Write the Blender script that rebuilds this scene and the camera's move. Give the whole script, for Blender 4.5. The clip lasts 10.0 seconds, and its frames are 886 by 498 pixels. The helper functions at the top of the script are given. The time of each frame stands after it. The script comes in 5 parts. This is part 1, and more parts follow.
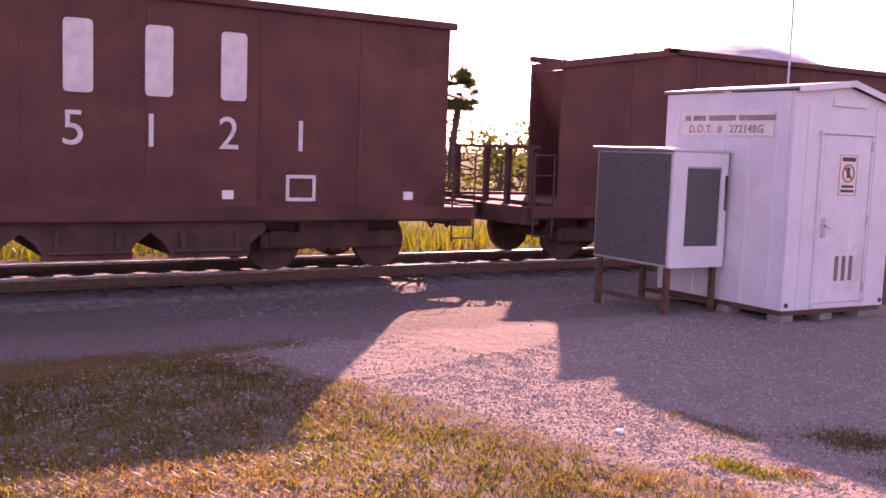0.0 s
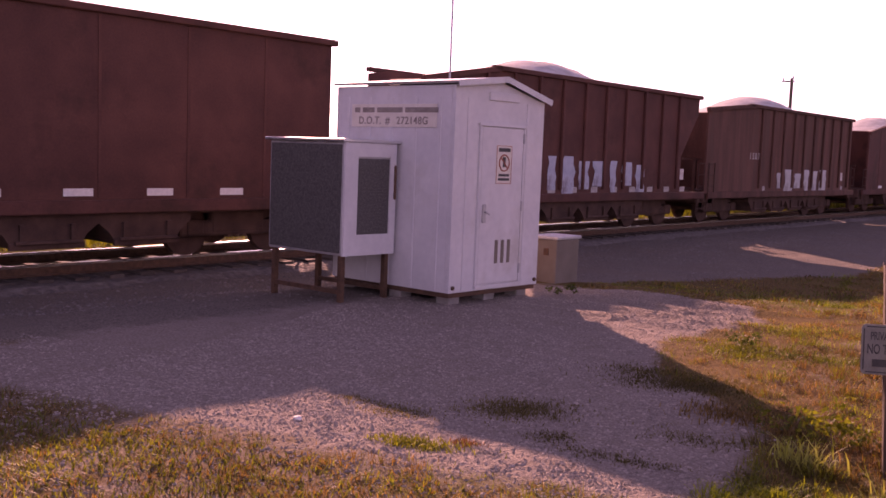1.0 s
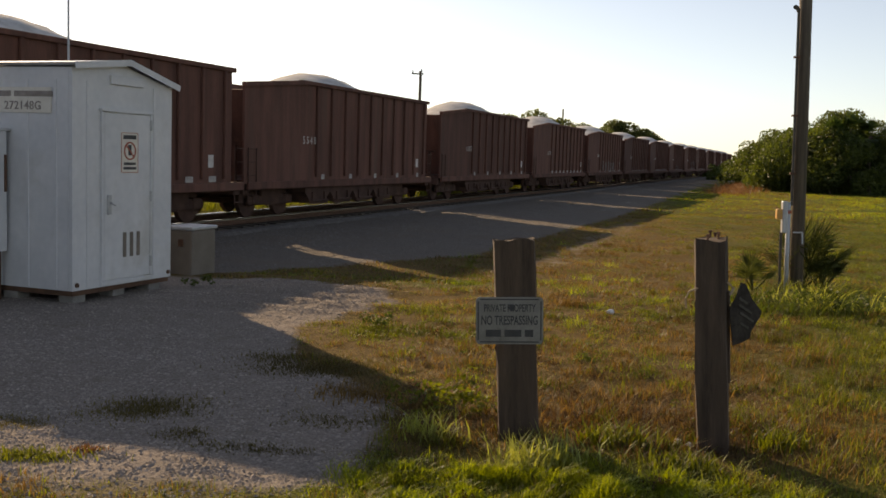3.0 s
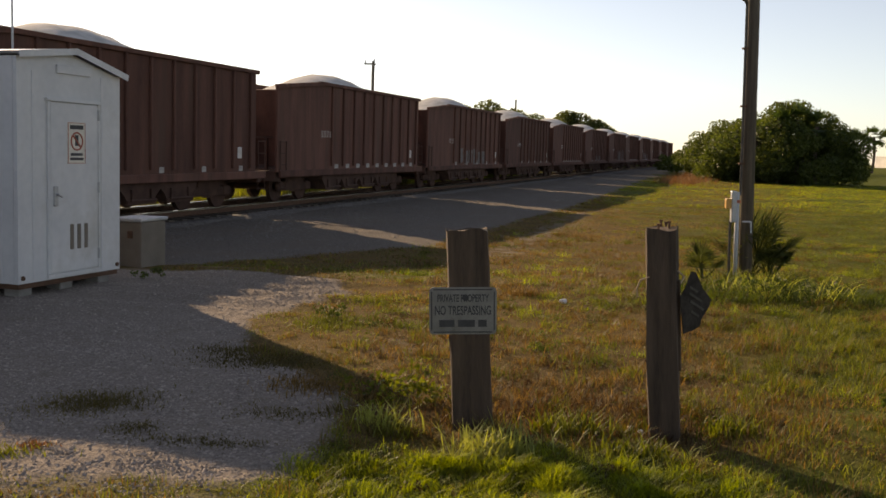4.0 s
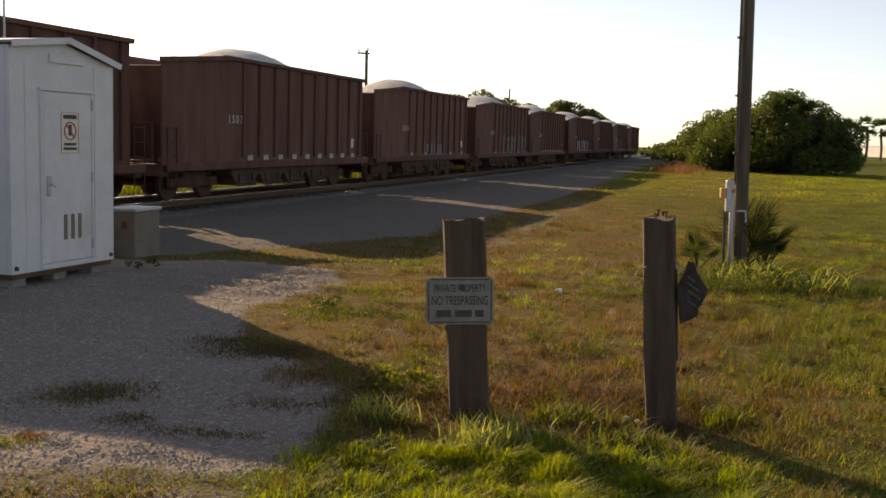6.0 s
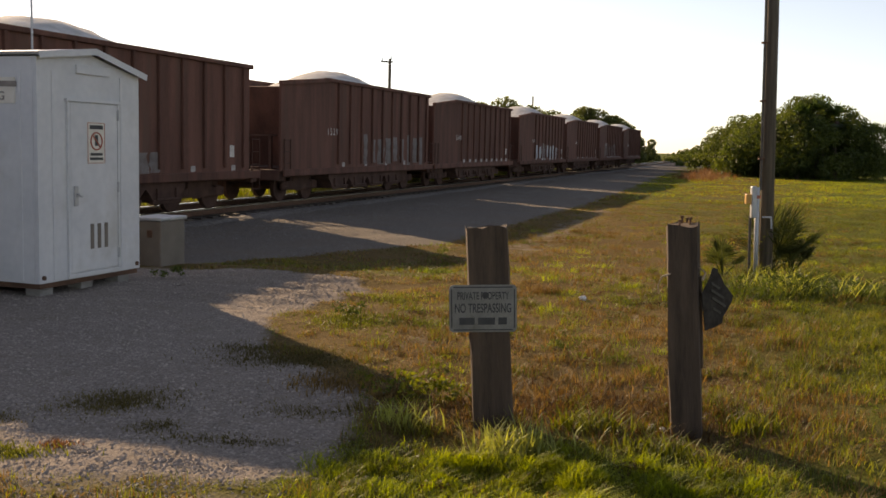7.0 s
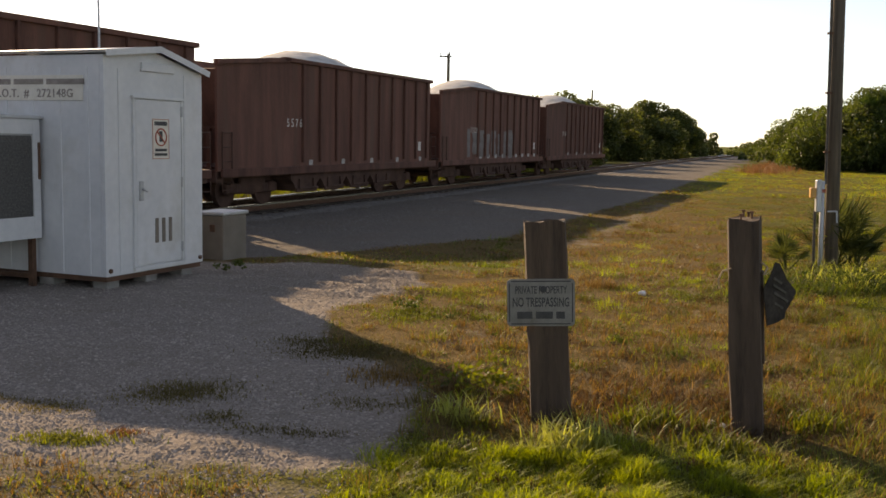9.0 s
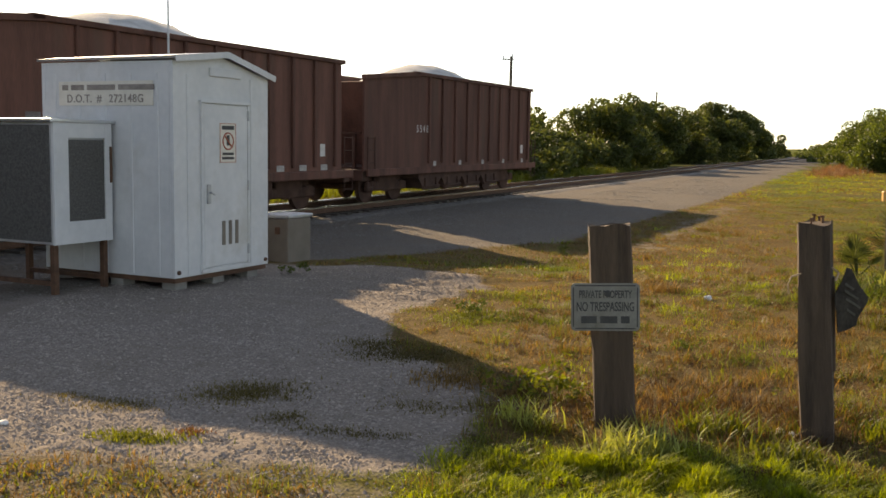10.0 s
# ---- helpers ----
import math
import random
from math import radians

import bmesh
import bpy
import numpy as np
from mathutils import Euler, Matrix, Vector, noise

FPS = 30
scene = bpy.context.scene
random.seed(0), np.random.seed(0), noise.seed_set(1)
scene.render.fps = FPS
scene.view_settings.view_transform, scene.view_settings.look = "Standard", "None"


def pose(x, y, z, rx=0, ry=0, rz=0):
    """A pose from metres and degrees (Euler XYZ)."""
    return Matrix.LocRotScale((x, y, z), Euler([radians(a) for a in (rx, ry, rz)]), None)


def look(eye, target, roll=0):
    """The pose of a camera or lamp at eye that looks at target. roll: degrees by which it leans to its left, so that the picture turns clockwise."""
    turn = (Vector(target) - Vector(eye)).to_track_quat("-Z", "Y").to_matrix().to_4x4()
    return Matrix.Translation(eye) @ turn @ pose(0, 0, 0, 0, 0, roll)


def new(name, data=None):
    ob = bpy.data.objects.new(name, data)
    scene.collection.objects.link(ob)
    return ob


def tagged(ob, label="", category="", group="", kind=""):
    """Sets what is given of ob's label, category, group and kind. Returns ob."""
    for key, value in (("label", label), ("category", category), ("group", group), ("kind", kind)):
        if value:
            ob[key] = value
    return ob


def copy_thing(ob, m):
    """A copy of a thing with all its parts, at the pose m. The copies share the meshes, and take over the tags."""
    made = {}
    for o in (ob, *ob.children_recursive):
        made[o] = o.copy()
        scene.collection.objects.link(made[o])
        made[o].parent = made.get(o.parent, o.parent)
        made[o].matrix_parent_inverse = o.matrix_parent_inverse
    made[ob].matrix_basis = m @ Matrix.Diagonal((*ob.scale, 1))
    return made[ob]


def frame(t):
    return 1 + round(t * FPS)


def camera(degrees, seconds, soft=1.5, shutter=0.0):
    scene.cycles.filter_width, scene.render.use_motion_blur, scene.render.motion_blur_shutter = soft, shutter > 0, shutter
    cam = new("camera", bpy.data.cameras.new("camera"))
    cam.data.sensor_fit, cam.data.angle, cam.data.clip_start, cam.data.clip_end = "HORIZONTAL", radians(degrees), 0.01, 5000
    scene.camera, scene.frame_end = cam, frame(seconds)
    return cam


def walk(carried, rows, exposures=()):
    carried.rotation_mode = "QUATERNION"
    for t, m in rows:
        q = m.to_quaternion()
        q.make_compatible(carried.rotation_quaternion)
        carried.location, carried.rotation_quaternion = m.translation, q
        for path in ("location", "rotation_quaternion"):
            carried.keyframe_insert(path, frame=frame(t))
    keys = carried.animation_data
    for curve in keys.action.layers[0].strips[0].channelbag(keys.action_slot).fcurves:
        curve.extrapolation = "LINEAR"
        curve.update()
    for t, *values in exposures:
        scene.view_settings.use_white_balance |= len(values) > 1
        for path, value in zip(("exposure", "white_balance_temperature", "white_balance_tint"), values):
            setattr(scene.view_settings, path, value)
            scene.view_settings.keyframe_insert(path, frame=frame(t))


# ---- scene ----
# The eye stands 1.7 m over the grass; +y is the way it looks once the pan has come to rest.
cam = camera(47.83, 10.0, soft=1.6)
ROWS = [
    (0.0, -0.131, -0.142, 1.753, 41.67, -5.58, 2.20),
    (0.1, -0.130, -0.146, 1.754, 39.85, -5.88, 3.04),
    (0.2, -0.128, -0.151, 1.755, 37.63, -4.83, 2.66),
    (0.3, -0.127, -0.155, 1.756, 35.83, -4.77, 2.45),
    (0.4, -0.126, -0.160, 1.757, 33.03, -5.38, 3.04),
    (0.5, -0.124, -0.164, 1.759, 30.47, -5.76, 2.73),
    (0.6, -0.118, -0.157, 1.752, 29.00, -5.77, 3.28),
    (0.7, -0.112, -0.149, 1.746, 27.64, -5.63, 2.93),
    (0.8, -0.106, -0.141, 1.740, 25.99, -5.29, 2.74),
    (1.0, -0.093, -0.126, 1.728, 23.32, -5.28, 2.25),
    (1.2, -0.084, -0.112, 1.725, 20.05, -5.08, 2.52),
    (1.5, -0.071, -0.090, 1.720, 15.43, -4.87, 1.93),
    (2.0, -0.044, -0.051, 1.707, 10.01, -4.72, 1.40),
    (2.5, -0.016, -0.036, 1.708, 5.69, -4.84, 1.50),
    (3.0, -0.004, -0.015, 1.703, 3.11, -5.14, 1.86),
    (4.5, 0.000, 0.000, 1.700, -0.00, -5.90, 1.80),
    (5.0, -0.003, 0.008, 1.701, -0.08, -6.21, 1.87),
    (6.5, -0.022, 0.017, 1.699, 0.37, -6.08, 1.59),
    (7.0, -0.013, 0.014, 1.700, 1.44, -5.77, 1.41),
    (7.5, -0.013, -0.001, 1.698, 2.68, -5.67, 1.59),
    (8.0, -0.010, -0.003, 1.701, 3.41, -5.91, 1.71),
    (8.5, -0.001, 0.002, 1.698, 3.79, -6.07, 1.35),
    (9.0, -0.009, -0.007, 1.698, 4.80, -6.15, 1.14),
    (9.5, -0.015, -0.012, 1.703, 6.58, -6.02, 1.04),
    (10.0, -0.020, -0.012, 1.702, 8.36, -6.05, 1.00),
]
EXPOSURES = [(0.0, 1.8, 7800, 88), (0.5, 1.3, 8000, 96), (1.0, 0.9, 8400, 88), (1.5, 0.68, 8250, 54), (2.0, 0.42, 8000, 14), (2.5, 0.4, 8100, 14), (5.0, 0.48, 8300, 17), (7.5, 0.66, 8350, 17), (9.3, 0.8, 8250, 14), (10.0, 1.02, 8250, 11)]
walk(cam, [(t, pose(x, y, z, 0, 0, yaw) @ pose(0, 0, 0, 90 + pitch) @ pose(0, 0, 0, 0, 0, roll)) for t, x, y, z, yaw, pitch, roll in ROWS], EXPOSURES)

# ---- light: a low sun behind the train ----
SUN_AZ, SUN_EL = 36.0, 21.5      # degrees left of +y, degrees up
world = bpy.data.worlds.new("sky")
scene.world = world
world.use_nodes = True
wn = world.node_tree
sky = wn.nodes.new("ShaderNodeTexSky")
sky.sky_type, sky.sun_disc = "NISHITA", False
sky.sun_elevation, sky.sun_rotation = radians(SUN_EL), radians(-SUN_AZ)
sky.dust_density, sky.air_density, sky.ozone_density = 0.35, 0.75, 2.8
wn.nodes["Background"].inputs["Strength"].default_value = 0.123
pale = wn.nodes.new("ShaderNodeHueSaturation")         # thin haze: a paler sky all over
pale.inputs["Saturation"].default_value = 0.75
wn.links.new(sky.outputs[0], pale.inputs["Color"])
wn.links.new(pale.outputs[0], wn.nodes["Background"].inputs["Color"])
sun = new("sun", bpy.data.lights.new("sun", "SUN"))
sun.data.energy, sun.data.angle, sun.data.color = 5.0, radians(0.6), (1.0, 0.83, 0.62)
SUN_WAY = Vector((-math.sin(radians(SUN_AZ)) * math.cos(radians(SUN_EL)), math.cos(radians(SUN_AZ)) * math.cos(radians(SUN_EL)), math.sin(radians(SUN_EL))))
sun.matrix_world = look(SUN_WAY * 100, (0, 0, 0))

# ---- the plan ----
TRACK_SLOPE = 0.2945
ALONG = Vector((TRACK_SLOPE, 1, 0)).normalized()          # the way down the line, away from the eye
ACROSS = Vector((ALONG.y, -ALONG.x, 0))                    # from the line towards the eye
SIDE = Vector((-12.087, 5.280, 0))                          # a point on the base line
HALF_WIDTH = 1.55
NEAR_SIDE = 0.455                                          # the cars' near side, towards the eye from the plan's base line
CAR_SIZE = 0.965                                           # short hopper cars, 11.7 m over the body
RAIL_TOP = -0.037                                          # the rails lie on a raised ballast bank
TRACK_TURN = math.degrees(math.atan2(ALONG.y, ALONG.x))
rng = np.random.default_rng(7)


CLIMB = 0.004                                              # the line and the land rise gently away from the eye


def climb(s):
    return CLIMB * np.clip(s, 0, 300)


def bend(s):
    """How far the line has swung to the eye's side where it curves off in the distance."""
    return np.maximum(0, np.asarray(s, float) - 185) ** 2 / 900


def line_at(s, q=0.0, z=0.0):
    """s metres down the line, q metres from the base line towards the eye."""
    p = SIDE + ALONG * s + ACROSS * q
    return Vector((p.x, p.y, z))


def plan_sq(x, y):
    dx, dy = x - SIDE.x, y - SIDE.y
    return dx * ALONG.x + dy * ALONG.y, dx * ACROSS.x + dy * ACROSS.y


def smooth(a, b, v):
    k = np.clip((v - a) / (b - a), 0, 1)
    return k * k * (3 - 2 * k)


def ground_z(x, y):
    """Height of the ground: a raised gravel pad and verge, a shallow swale, and the ballast bank."""
    x, y = np.asarray(x, float), np.asarray(y, float)
    s, q = plan_sq(x, y)
    z = -0.30 * smooth(12.3, 17.0, y + 0.35 * np.maximum(0, x - 1))
    z = z * (1 - smooth(60, 140, y)) + -0.30 * smooth(60, 140, y)
    near = smooth(4.5, 1.2, q)
    z = z * (1 - near) + -0.30 * near
    z = z * (1 - smooth(-2, -8, q)) - 0.35 * smooth(-2, -8, q)
    z = z + 0.75 * smooth(38, 68, x) * smooth(60, 140, y)                       # the field rises to a far road
    z = z + climb(s)
    ruts = np.exp(-((x + 2.3) / 1.3) ** 4 - ((y - 11.6) / 1.5) ** 4)           # wheel ruts across the pad
    z = z + 0.05 * np.sin((y + 0.22 * x) * 2 * np.pi / 0.62) * ruts
    return z


# ---- materials ----
def material(name):
    m = bpy.data.materials.new(name)
    m.use_nodes = True
    return m, m.node_tree.nodes, m.node_tree.links, m.node_tree.nodes["Principled BSDF"]


def mottled(name, a, b, scale=6.0, rough=0.8, bump=0.3, fine=60.0, metal=0.0, stain=None, island=False, spec=0.5, stretch=(1, 1, 1), vary=0.0, depth=0.01):
    """Two-scale colour variation with fine relief, in metres of the object's own space."""
    m, nodes, links, bsdf = material(name)
    tc = nodes.new("ShaderNodeTexCoord")
    mp = nodes.new("ShaderNodeMapping")
    mp.inputs["Scale"].default_value = stretch
    links.new(tc.outputs["Object"], mp.inputs[0])
    n1, n2 = nodes.new("ShaderNodeTexNoise"), nodes.new("ShaderNodeTexNoise")
    n1.inputs["Scale"].default_value, n1.inputs["Detail"].default_value = scale, 6
    n2.inputs["Scale"].default_value, n2.inputs["Detail"].default_value = fine, 3
    links.new(mp.outputs[0], n1.inputs[0])
    links.new(mp.outputs[0], n2.inputs[0])
    add = nodes.new("ShaderNodeMath")
    add.operation = "MULTIPLY_ADD"
    add.inputs[1].default_value = 0.35
    links.new(n2.outputs[0], add.inputs[0])
    links.new(n1.outputs[0], add.inputs[2])
    ramp = nodes.new("ShaderNodeValToRGB")
    ramp.color_ramp.elements[0].position, ramp.color_ramp.elements[1].position = 0.48, 0.88
    ramp.color_ramp.elements[0].color, ramp.color_ramp.elements[1].color = (*a, 1), (*b, 1)
    links.new(add.outputs[0], ramp.inputs[0])
    out = ramp.outputs[0]
    if stain:
        n3 = nodes.new("ShaderNodeTexNoise")
        n3.inputs["Scale"].default_value, n3.inputs["Detail"].default_value = scale * 0.45, 8
        n3.inputs["Roughness"].default_value = 0.7
        links.new(mp.outputs[0], n3.inputs[0])
        r3 = nodes.new("ShaderNodeValToRGB")
        r3.color_ramp.elements[0].position, r3.color_ramp.elements[1].position = 0.52, 0.68
        mix = nodes.new("ShaderNodeMix")
        mix.data_type = "RGBA"
        links.new(n3.outputs[0], r3.inputs[0])
        links.new(r3.outputs[0], mix.inputs[0])
        links.new(out, mix.inputs[6])
        mix.inputs[7].default_value = (*stain, 1)
        out = mix.outputs[2]
    if vary or island:
        hsv = nodes.new("ShaderNodeHueSaturation")
        src = nodes.new("ShaderNodeNewGeometry") if island else nodes.new("ShaderNodeObjectInfo")
        rnd = src.outputs["Random Per Island"] if island else src.outputs["Random"]
        mr = nodes.new("ShaderNodeMapRange")
        mr.inputs[3].default_value, mr.inputs[4].default_value = 1 - (vary or 0.35), 1 + (vary or 0.35)
        links.new(rnd, mr.inputs[0])
        links.new(mr.outputs[0], hsv.inputs["Value"])
        links.new(out, hsv.inputs["Color"])
        out = hsv.outputs[0]
    links.new(out, bsdf.inputs["Base Color"])
    bsdf.inputs["Roughness"].default_value, bsdf.inputs["Metallic"].default_value = rough, metal
    bsdf.inputs["Specular IOR Level"].default_value = spec
    if bump:
        bp = nodes.new("ShaderNodeBump")
        bp.inputs["Strength"].default_value, bp.inputs["Distance"].default_value = bump, depth
        links.new(add.outputs[0], bp.inputs["Height"])
        links.new(bp.outputs[0], bsdf.inputs["Normal"])
    return m


def leafy(name, a, b, through_colour, vary=0.35, scale=0.6):
    """Leaves and grass: thin, partly translucent, each blade or leaf of its own shade."""
    m = mottled(name, a, b, scale=scale, rough=0.55, bump=0, island=True, vary=vary, spec=0.25)
    nodes, links = m.node_tree.nodes, m.node_tree.links
    bsdf, outp = nodes["Principled BSDF"], nodes["Material Output"]
    tr = nodes.new("ShaderNodeBsdfTranslucent")
    base = bsdf.inputs["Base Color"].links[0].from_socket
    mul = nodes.new("ShaderNodeMix")
    mul.data_type, mul.blend_type = "RGBA", "MULTIPLY"
    mul.inputs[0].default_value = 1
    links.new(base, mul.inputs[6])
    mul.inputs[7].default_value = (*through_colour, 1)
    links.new(mul.outputs[2], tr.inputs[0])
    mixs = nodes.new("ShaderNodeMixShader")
    mixs.inputs[0].default_value = 0.45
    links.new(bsdf.outputs[0], mixs.inputs[1])
    links.new(tr.outputs[0], mixs.inputs[2])
    links.new(mixs.outputs[0], outp.inputs[0])
    return m


CAR_RED = mottled("oxide_red_paint", (0.085, 0.033, 0.026), (0.15, 0.057, 0.043), scale=1.2, rough=0.75, bump=0.25, fine=30, stain=(0.06, 0.027, 0.019), vary=0.12, spec=0.25)
CAR_BROWN = mottled("weathered_brown_paint", (0.086, 0.042, 0.032), (0.17, 0.079, 0.058), scale=1.6, rough=0.8, bump=0.3, fine=26, stain=(0.12, 0.067, 0.05), stretch=(1.6, 1.6, 0.22), vary=0.18, spec=0.2)
CAR_DARK = mottled("underframe_grime", (0.058, 0.033, 0.026), (0.115, 0.066, 0.051), scale=2.5, rough=0.9, spec=0.2)
STEEL = mottled("polished_rail_steel", (0.32, 0.30, 0.28), (0.5, 0.48, 0.45), scale=10, rough=0.22, bump=0.05, metal=1.0)
RUST = mottled("rusty_steel", (0.07, 0.035, 0.02), (0.14, 0.07, 0.04), scale=12, rough=0.85)
HEAP = mottled("crushed_limestone_load", (0.44, 0.425, 0.4), (0.62, 0.605, 0.58), scale=3, rough=0.95, bump=0.8, fine=30, depth=0.05)
LETTER = mottled("faded_white_lettering", (0.5, 0.46, 0.42), (0.66, 0.62, 0.58), scale=6, rough=0.7, bump=0.1)
REFLECT_DIRTY = mottled("dusty_reflective_strip", (0.26, 0.23, 0.21), (0.46, 0.43, 0.4), scale=9, rough=0.6, bump=0)
REFLECT = mottled("reflective_strip", (0.62, 0.6, 0.57), (0.78, 0.77, 0.73), scale=20, rough=0.4, bump=0)
SPRAY_BLUE = mottled("pale_blue_spray_paint", (0.28, 0.33, 0.42), (0.5, 0.55, 0.62), scale=2.5, rough=0.6, bump=0.1, stain=(0.12, 0.08, 0.1))
SPRAY_GREY = mottled("pale_grey_spray_paint", (0.34, 0.33, 0.34), (0.6, 0.6, 0.6), scale=2.0, rough=0.6, bump=0.1, stain=(0.09, 0.06, 0.05))
SPRAY_FAINT = mottled("faint_worn_spray_paint", (0.09, 0.062, 0.053), (0.25, 0.23, 0.22), scale=2.4, rough=0.7, bump=0.1, stain=(0.085, 0.045, 0.035))
SPRAY_PALE = mottled("pale_blue_white_spray_paint", (0.36, 0.38, 0.4), (0.56, 0.58, 0.6), scale=1.6, rough=0.6, bump=0.1, stain=(0.13, 0.1, 0.1))
SHED_PAINT = mottled("off_white_sheet_metal", (0.54, 0.55, 0.56), (0.65, 0.65, 0.65), scale=1.5, rough=0.5, bump=0.06, fine=12, stain=(0.5, 0.49, 0.46))
SHED_ROOF = mottled("bare_metal_roof", (0.6, 0.6, 0.6), (0.75, 0.75, 0.75), scale=3, rough=0.32, bump=0.08, metal=0.8)
MESH_DARK = mottled("dark_expanded_mesh", (0.06, 0.058, 0.055), (0.12, 0.115, 0.11), scale=40, rough=0.7)
GREY_METAL = mottled("galvanised_metal", (0.34, 0.35, 0.36), (0.5, 0.5, 0.5), scale=5, rough=0.45, bump=0.08, metal=0.4)
GREY_METAL_DULL = mottled("dull_scratched_metal", (0.06, 0.054, 0.047), (0.1, 0.092, 0.08), scale=12, rough=0.8, spec=0.2)
TAN_BOX = mottled("tan_cabinet_paint", (0.13, 0.108, 0.085), (0.19, 0.16, 0.13), scale=3, rough=0.6, bump=0.08)
CONCRETE = mottled("concrete_block", (0.2, 0.19, 0.175), (0.3, 0.285, 0.265), scale=9, rough=0.95, bump=0.4)
TIMBER = mottled("creosoted_timber", (0.045, 0.030, 0.020), (0.11, 0.074, 0.05), scale=3.0, rough=0.9, bump=0.7, fine=28, stretch=(5, 5, 0.5), stain=(0.065, 0.043, 0.03), depth=0.02)
POLE_WOOD = mottled("weathered_pole_timber", (0.08, 0.064, 0.05), (0.17, 0.138, 0.108), scale=3.0, rough=0.9, bump=0.6, fine=26, stretch=(6, 6, 0.3), depth=0.02)
SIGN_WHITE = mottled("weathered_sign_white", (0.175, 0.17, 0.152), (0.26, 0.25, 0.225), scale=8, rough=0.7, bump=0.05, stain=(0.13, 0.12, 0.1))
SIGN_BACK = mottled("bare_sign_metal", (0.024, 0.02, 0.017), (0.058, 0.05, 0.042), scale=14, rough=0.85, metal=0.0, spec=0.2)
INK = mottled("dark_sign_ink", (0.03, 0.03, 0.035), (0.06, 0.06, 0.06), scale=10, rough=0.6, bump=0)
BOARD_INK = mottled("faded_board_ink", (0.2, 0.17, 0.15), (0.32, 0.28, 0.25), scale=10, rough=0.7, bump=0)
RED_INK = mottled("faded_red_ink", (0.36, 0.09, 0.05), (0.45, 0.14, 0.09), scale=10, rough=0.6, bump=0)
CREAM = mottled("cream_sign_face", (0.62, 0.58, 0.5), (0.72, 0.68, 0.6), scale=8, rough=0.55, bump=0.03)
ORANGE = mottled("faded_orange_plastic", (0.5, 0.26, 0.06), (0.6, 0.33, 0.09), scale=10, rough=0.5, bump=0.05)
PVC = mottled("pale_grey_conduit", (0.42, 0.43, 0.45), (0.54, 0.55, 0.57), scale=6, rough=0.45, bump=0.05)
WIRE = mottled("rusty_wire", (0.3, 0.22, 0.15), (0.42, 0.33, 0.24), scale=20, rough=0.6, metal=0.4)
BARK = mottled("grey_brown_bark", (0.06, 0.045, 0.032), (0.13, 0.10, 0.075), scale=5, rough=0.95, bump=0.7, stretch=(3, 3, 0.7), depth=0.03)
SLEEPER = mottled("track_sleeper", (0.05, 0.04, 0.032), (0.1, 0.08, 0.065), scale=4, rough=0.95, stretch=(1, 4, 1), vary=0.25)
LEAF = leafy("shrub_leaves", (0.042, 0.062, 0.018), (0.095, 0.12, 0.036), (1.6, 1.5, 0.5))
LEAF_FAR = leafy("hedge_leaves", (0.042, 0.058, 0.02), (0.095, 0.112, 0.04), (1.5, 1.4, 0.55))
PALMETTO = leafy("palmetto_fronds", (0.034, 0.046, 0.016), (0.085, 0.098, 0.036), (1.3, 1.25, 0.55))
FROND = leafy("palm_fronds", (0.04, 0.065, 0.02), (0.09, 0.12, 0.04), (1.4, 1.5, 0.6))
GRASS = leafy("green_grass", (0.055, 0.07, 0.015), (0.17, 0.18, 0.038), (1.7, 1.65, 0.35), vary=0.45)
GRASS_DRY = leafy("dry_grass", (0.10, 0.068, 0.03), (0.235, 0.165, 0.074), (1.5, 1.2, 0.45), vary=0.45)
GRASS_PALE = leafy("pale_coarse_grass", (0.17, 0.2, 0.06), (0.32, 0.34, 0.12), (1.7, 1.6, 0.6), vary=0.25)
GRASS_DARK = leafy("low_dull_grass", (0.075, 0.06, 0.024), (0.14, 0.112, 0.045), (1.4, 1.4, 0.5), vary=0.25)
GRASS_FRESH = leafy("fresh_green_grass", (0.10, 0.135, 0.016), (0.27, 0.30, 0.045), (2.0, 1.95, 0.35), vary=0.35)
DEAD_WEED = leafy("dead_brown_weed", (0.045, 0.03, 0.016), (0.12, 0.078, 0.04), (1.3, 1.0, 0.6), vary=0.3)
GRASS_RUST = leafy("rust_brown_grass", (0.115, 0.07, 0.035), (0.2, 0.125, 0.065), (1.4, 1.0, 0.6), vary=0.3)
WEED = leafy("dull_green_weed", (0.04, 0.058, 0.015), (0.11, 0.132, 0.034), (1.25, 1.3, 0.45), vary=0.35)
STONE = mottled("pale_gravel_stone", (0.2, 0.17, 0.147), (0.36, 0.308, 0.266), scale=20, rough=0.95, bump=0.3, island=True, vary=0.28)
BALLAST = mottled("grey_ballast_stone", (0.12, 0.105, 0.092), (0.20, 0.18, 0.16), scale=20, rough=0.95, bump=0.3, island=True, vary=0.4)
ROAD_STONE = mottled("road_stone", (0.13, 0.117, 0.1), (0.25, 0.225, 0.195), scale=20, rough=0.95, bump=0.3, island=True, vary=0.2)
WALL_WHITE = mottled("pale_wall", (0.55, 0.52, 0.48), (0.66, 0.63, 0.58), scale=0.5, rough=0.9, bump=0.1)
LITTER = mottled("pale_litter", (0.6, 0.58, 0.55), (0.75, 0.73, 0.7), scale=30, rough=0.7, bump=0.3)


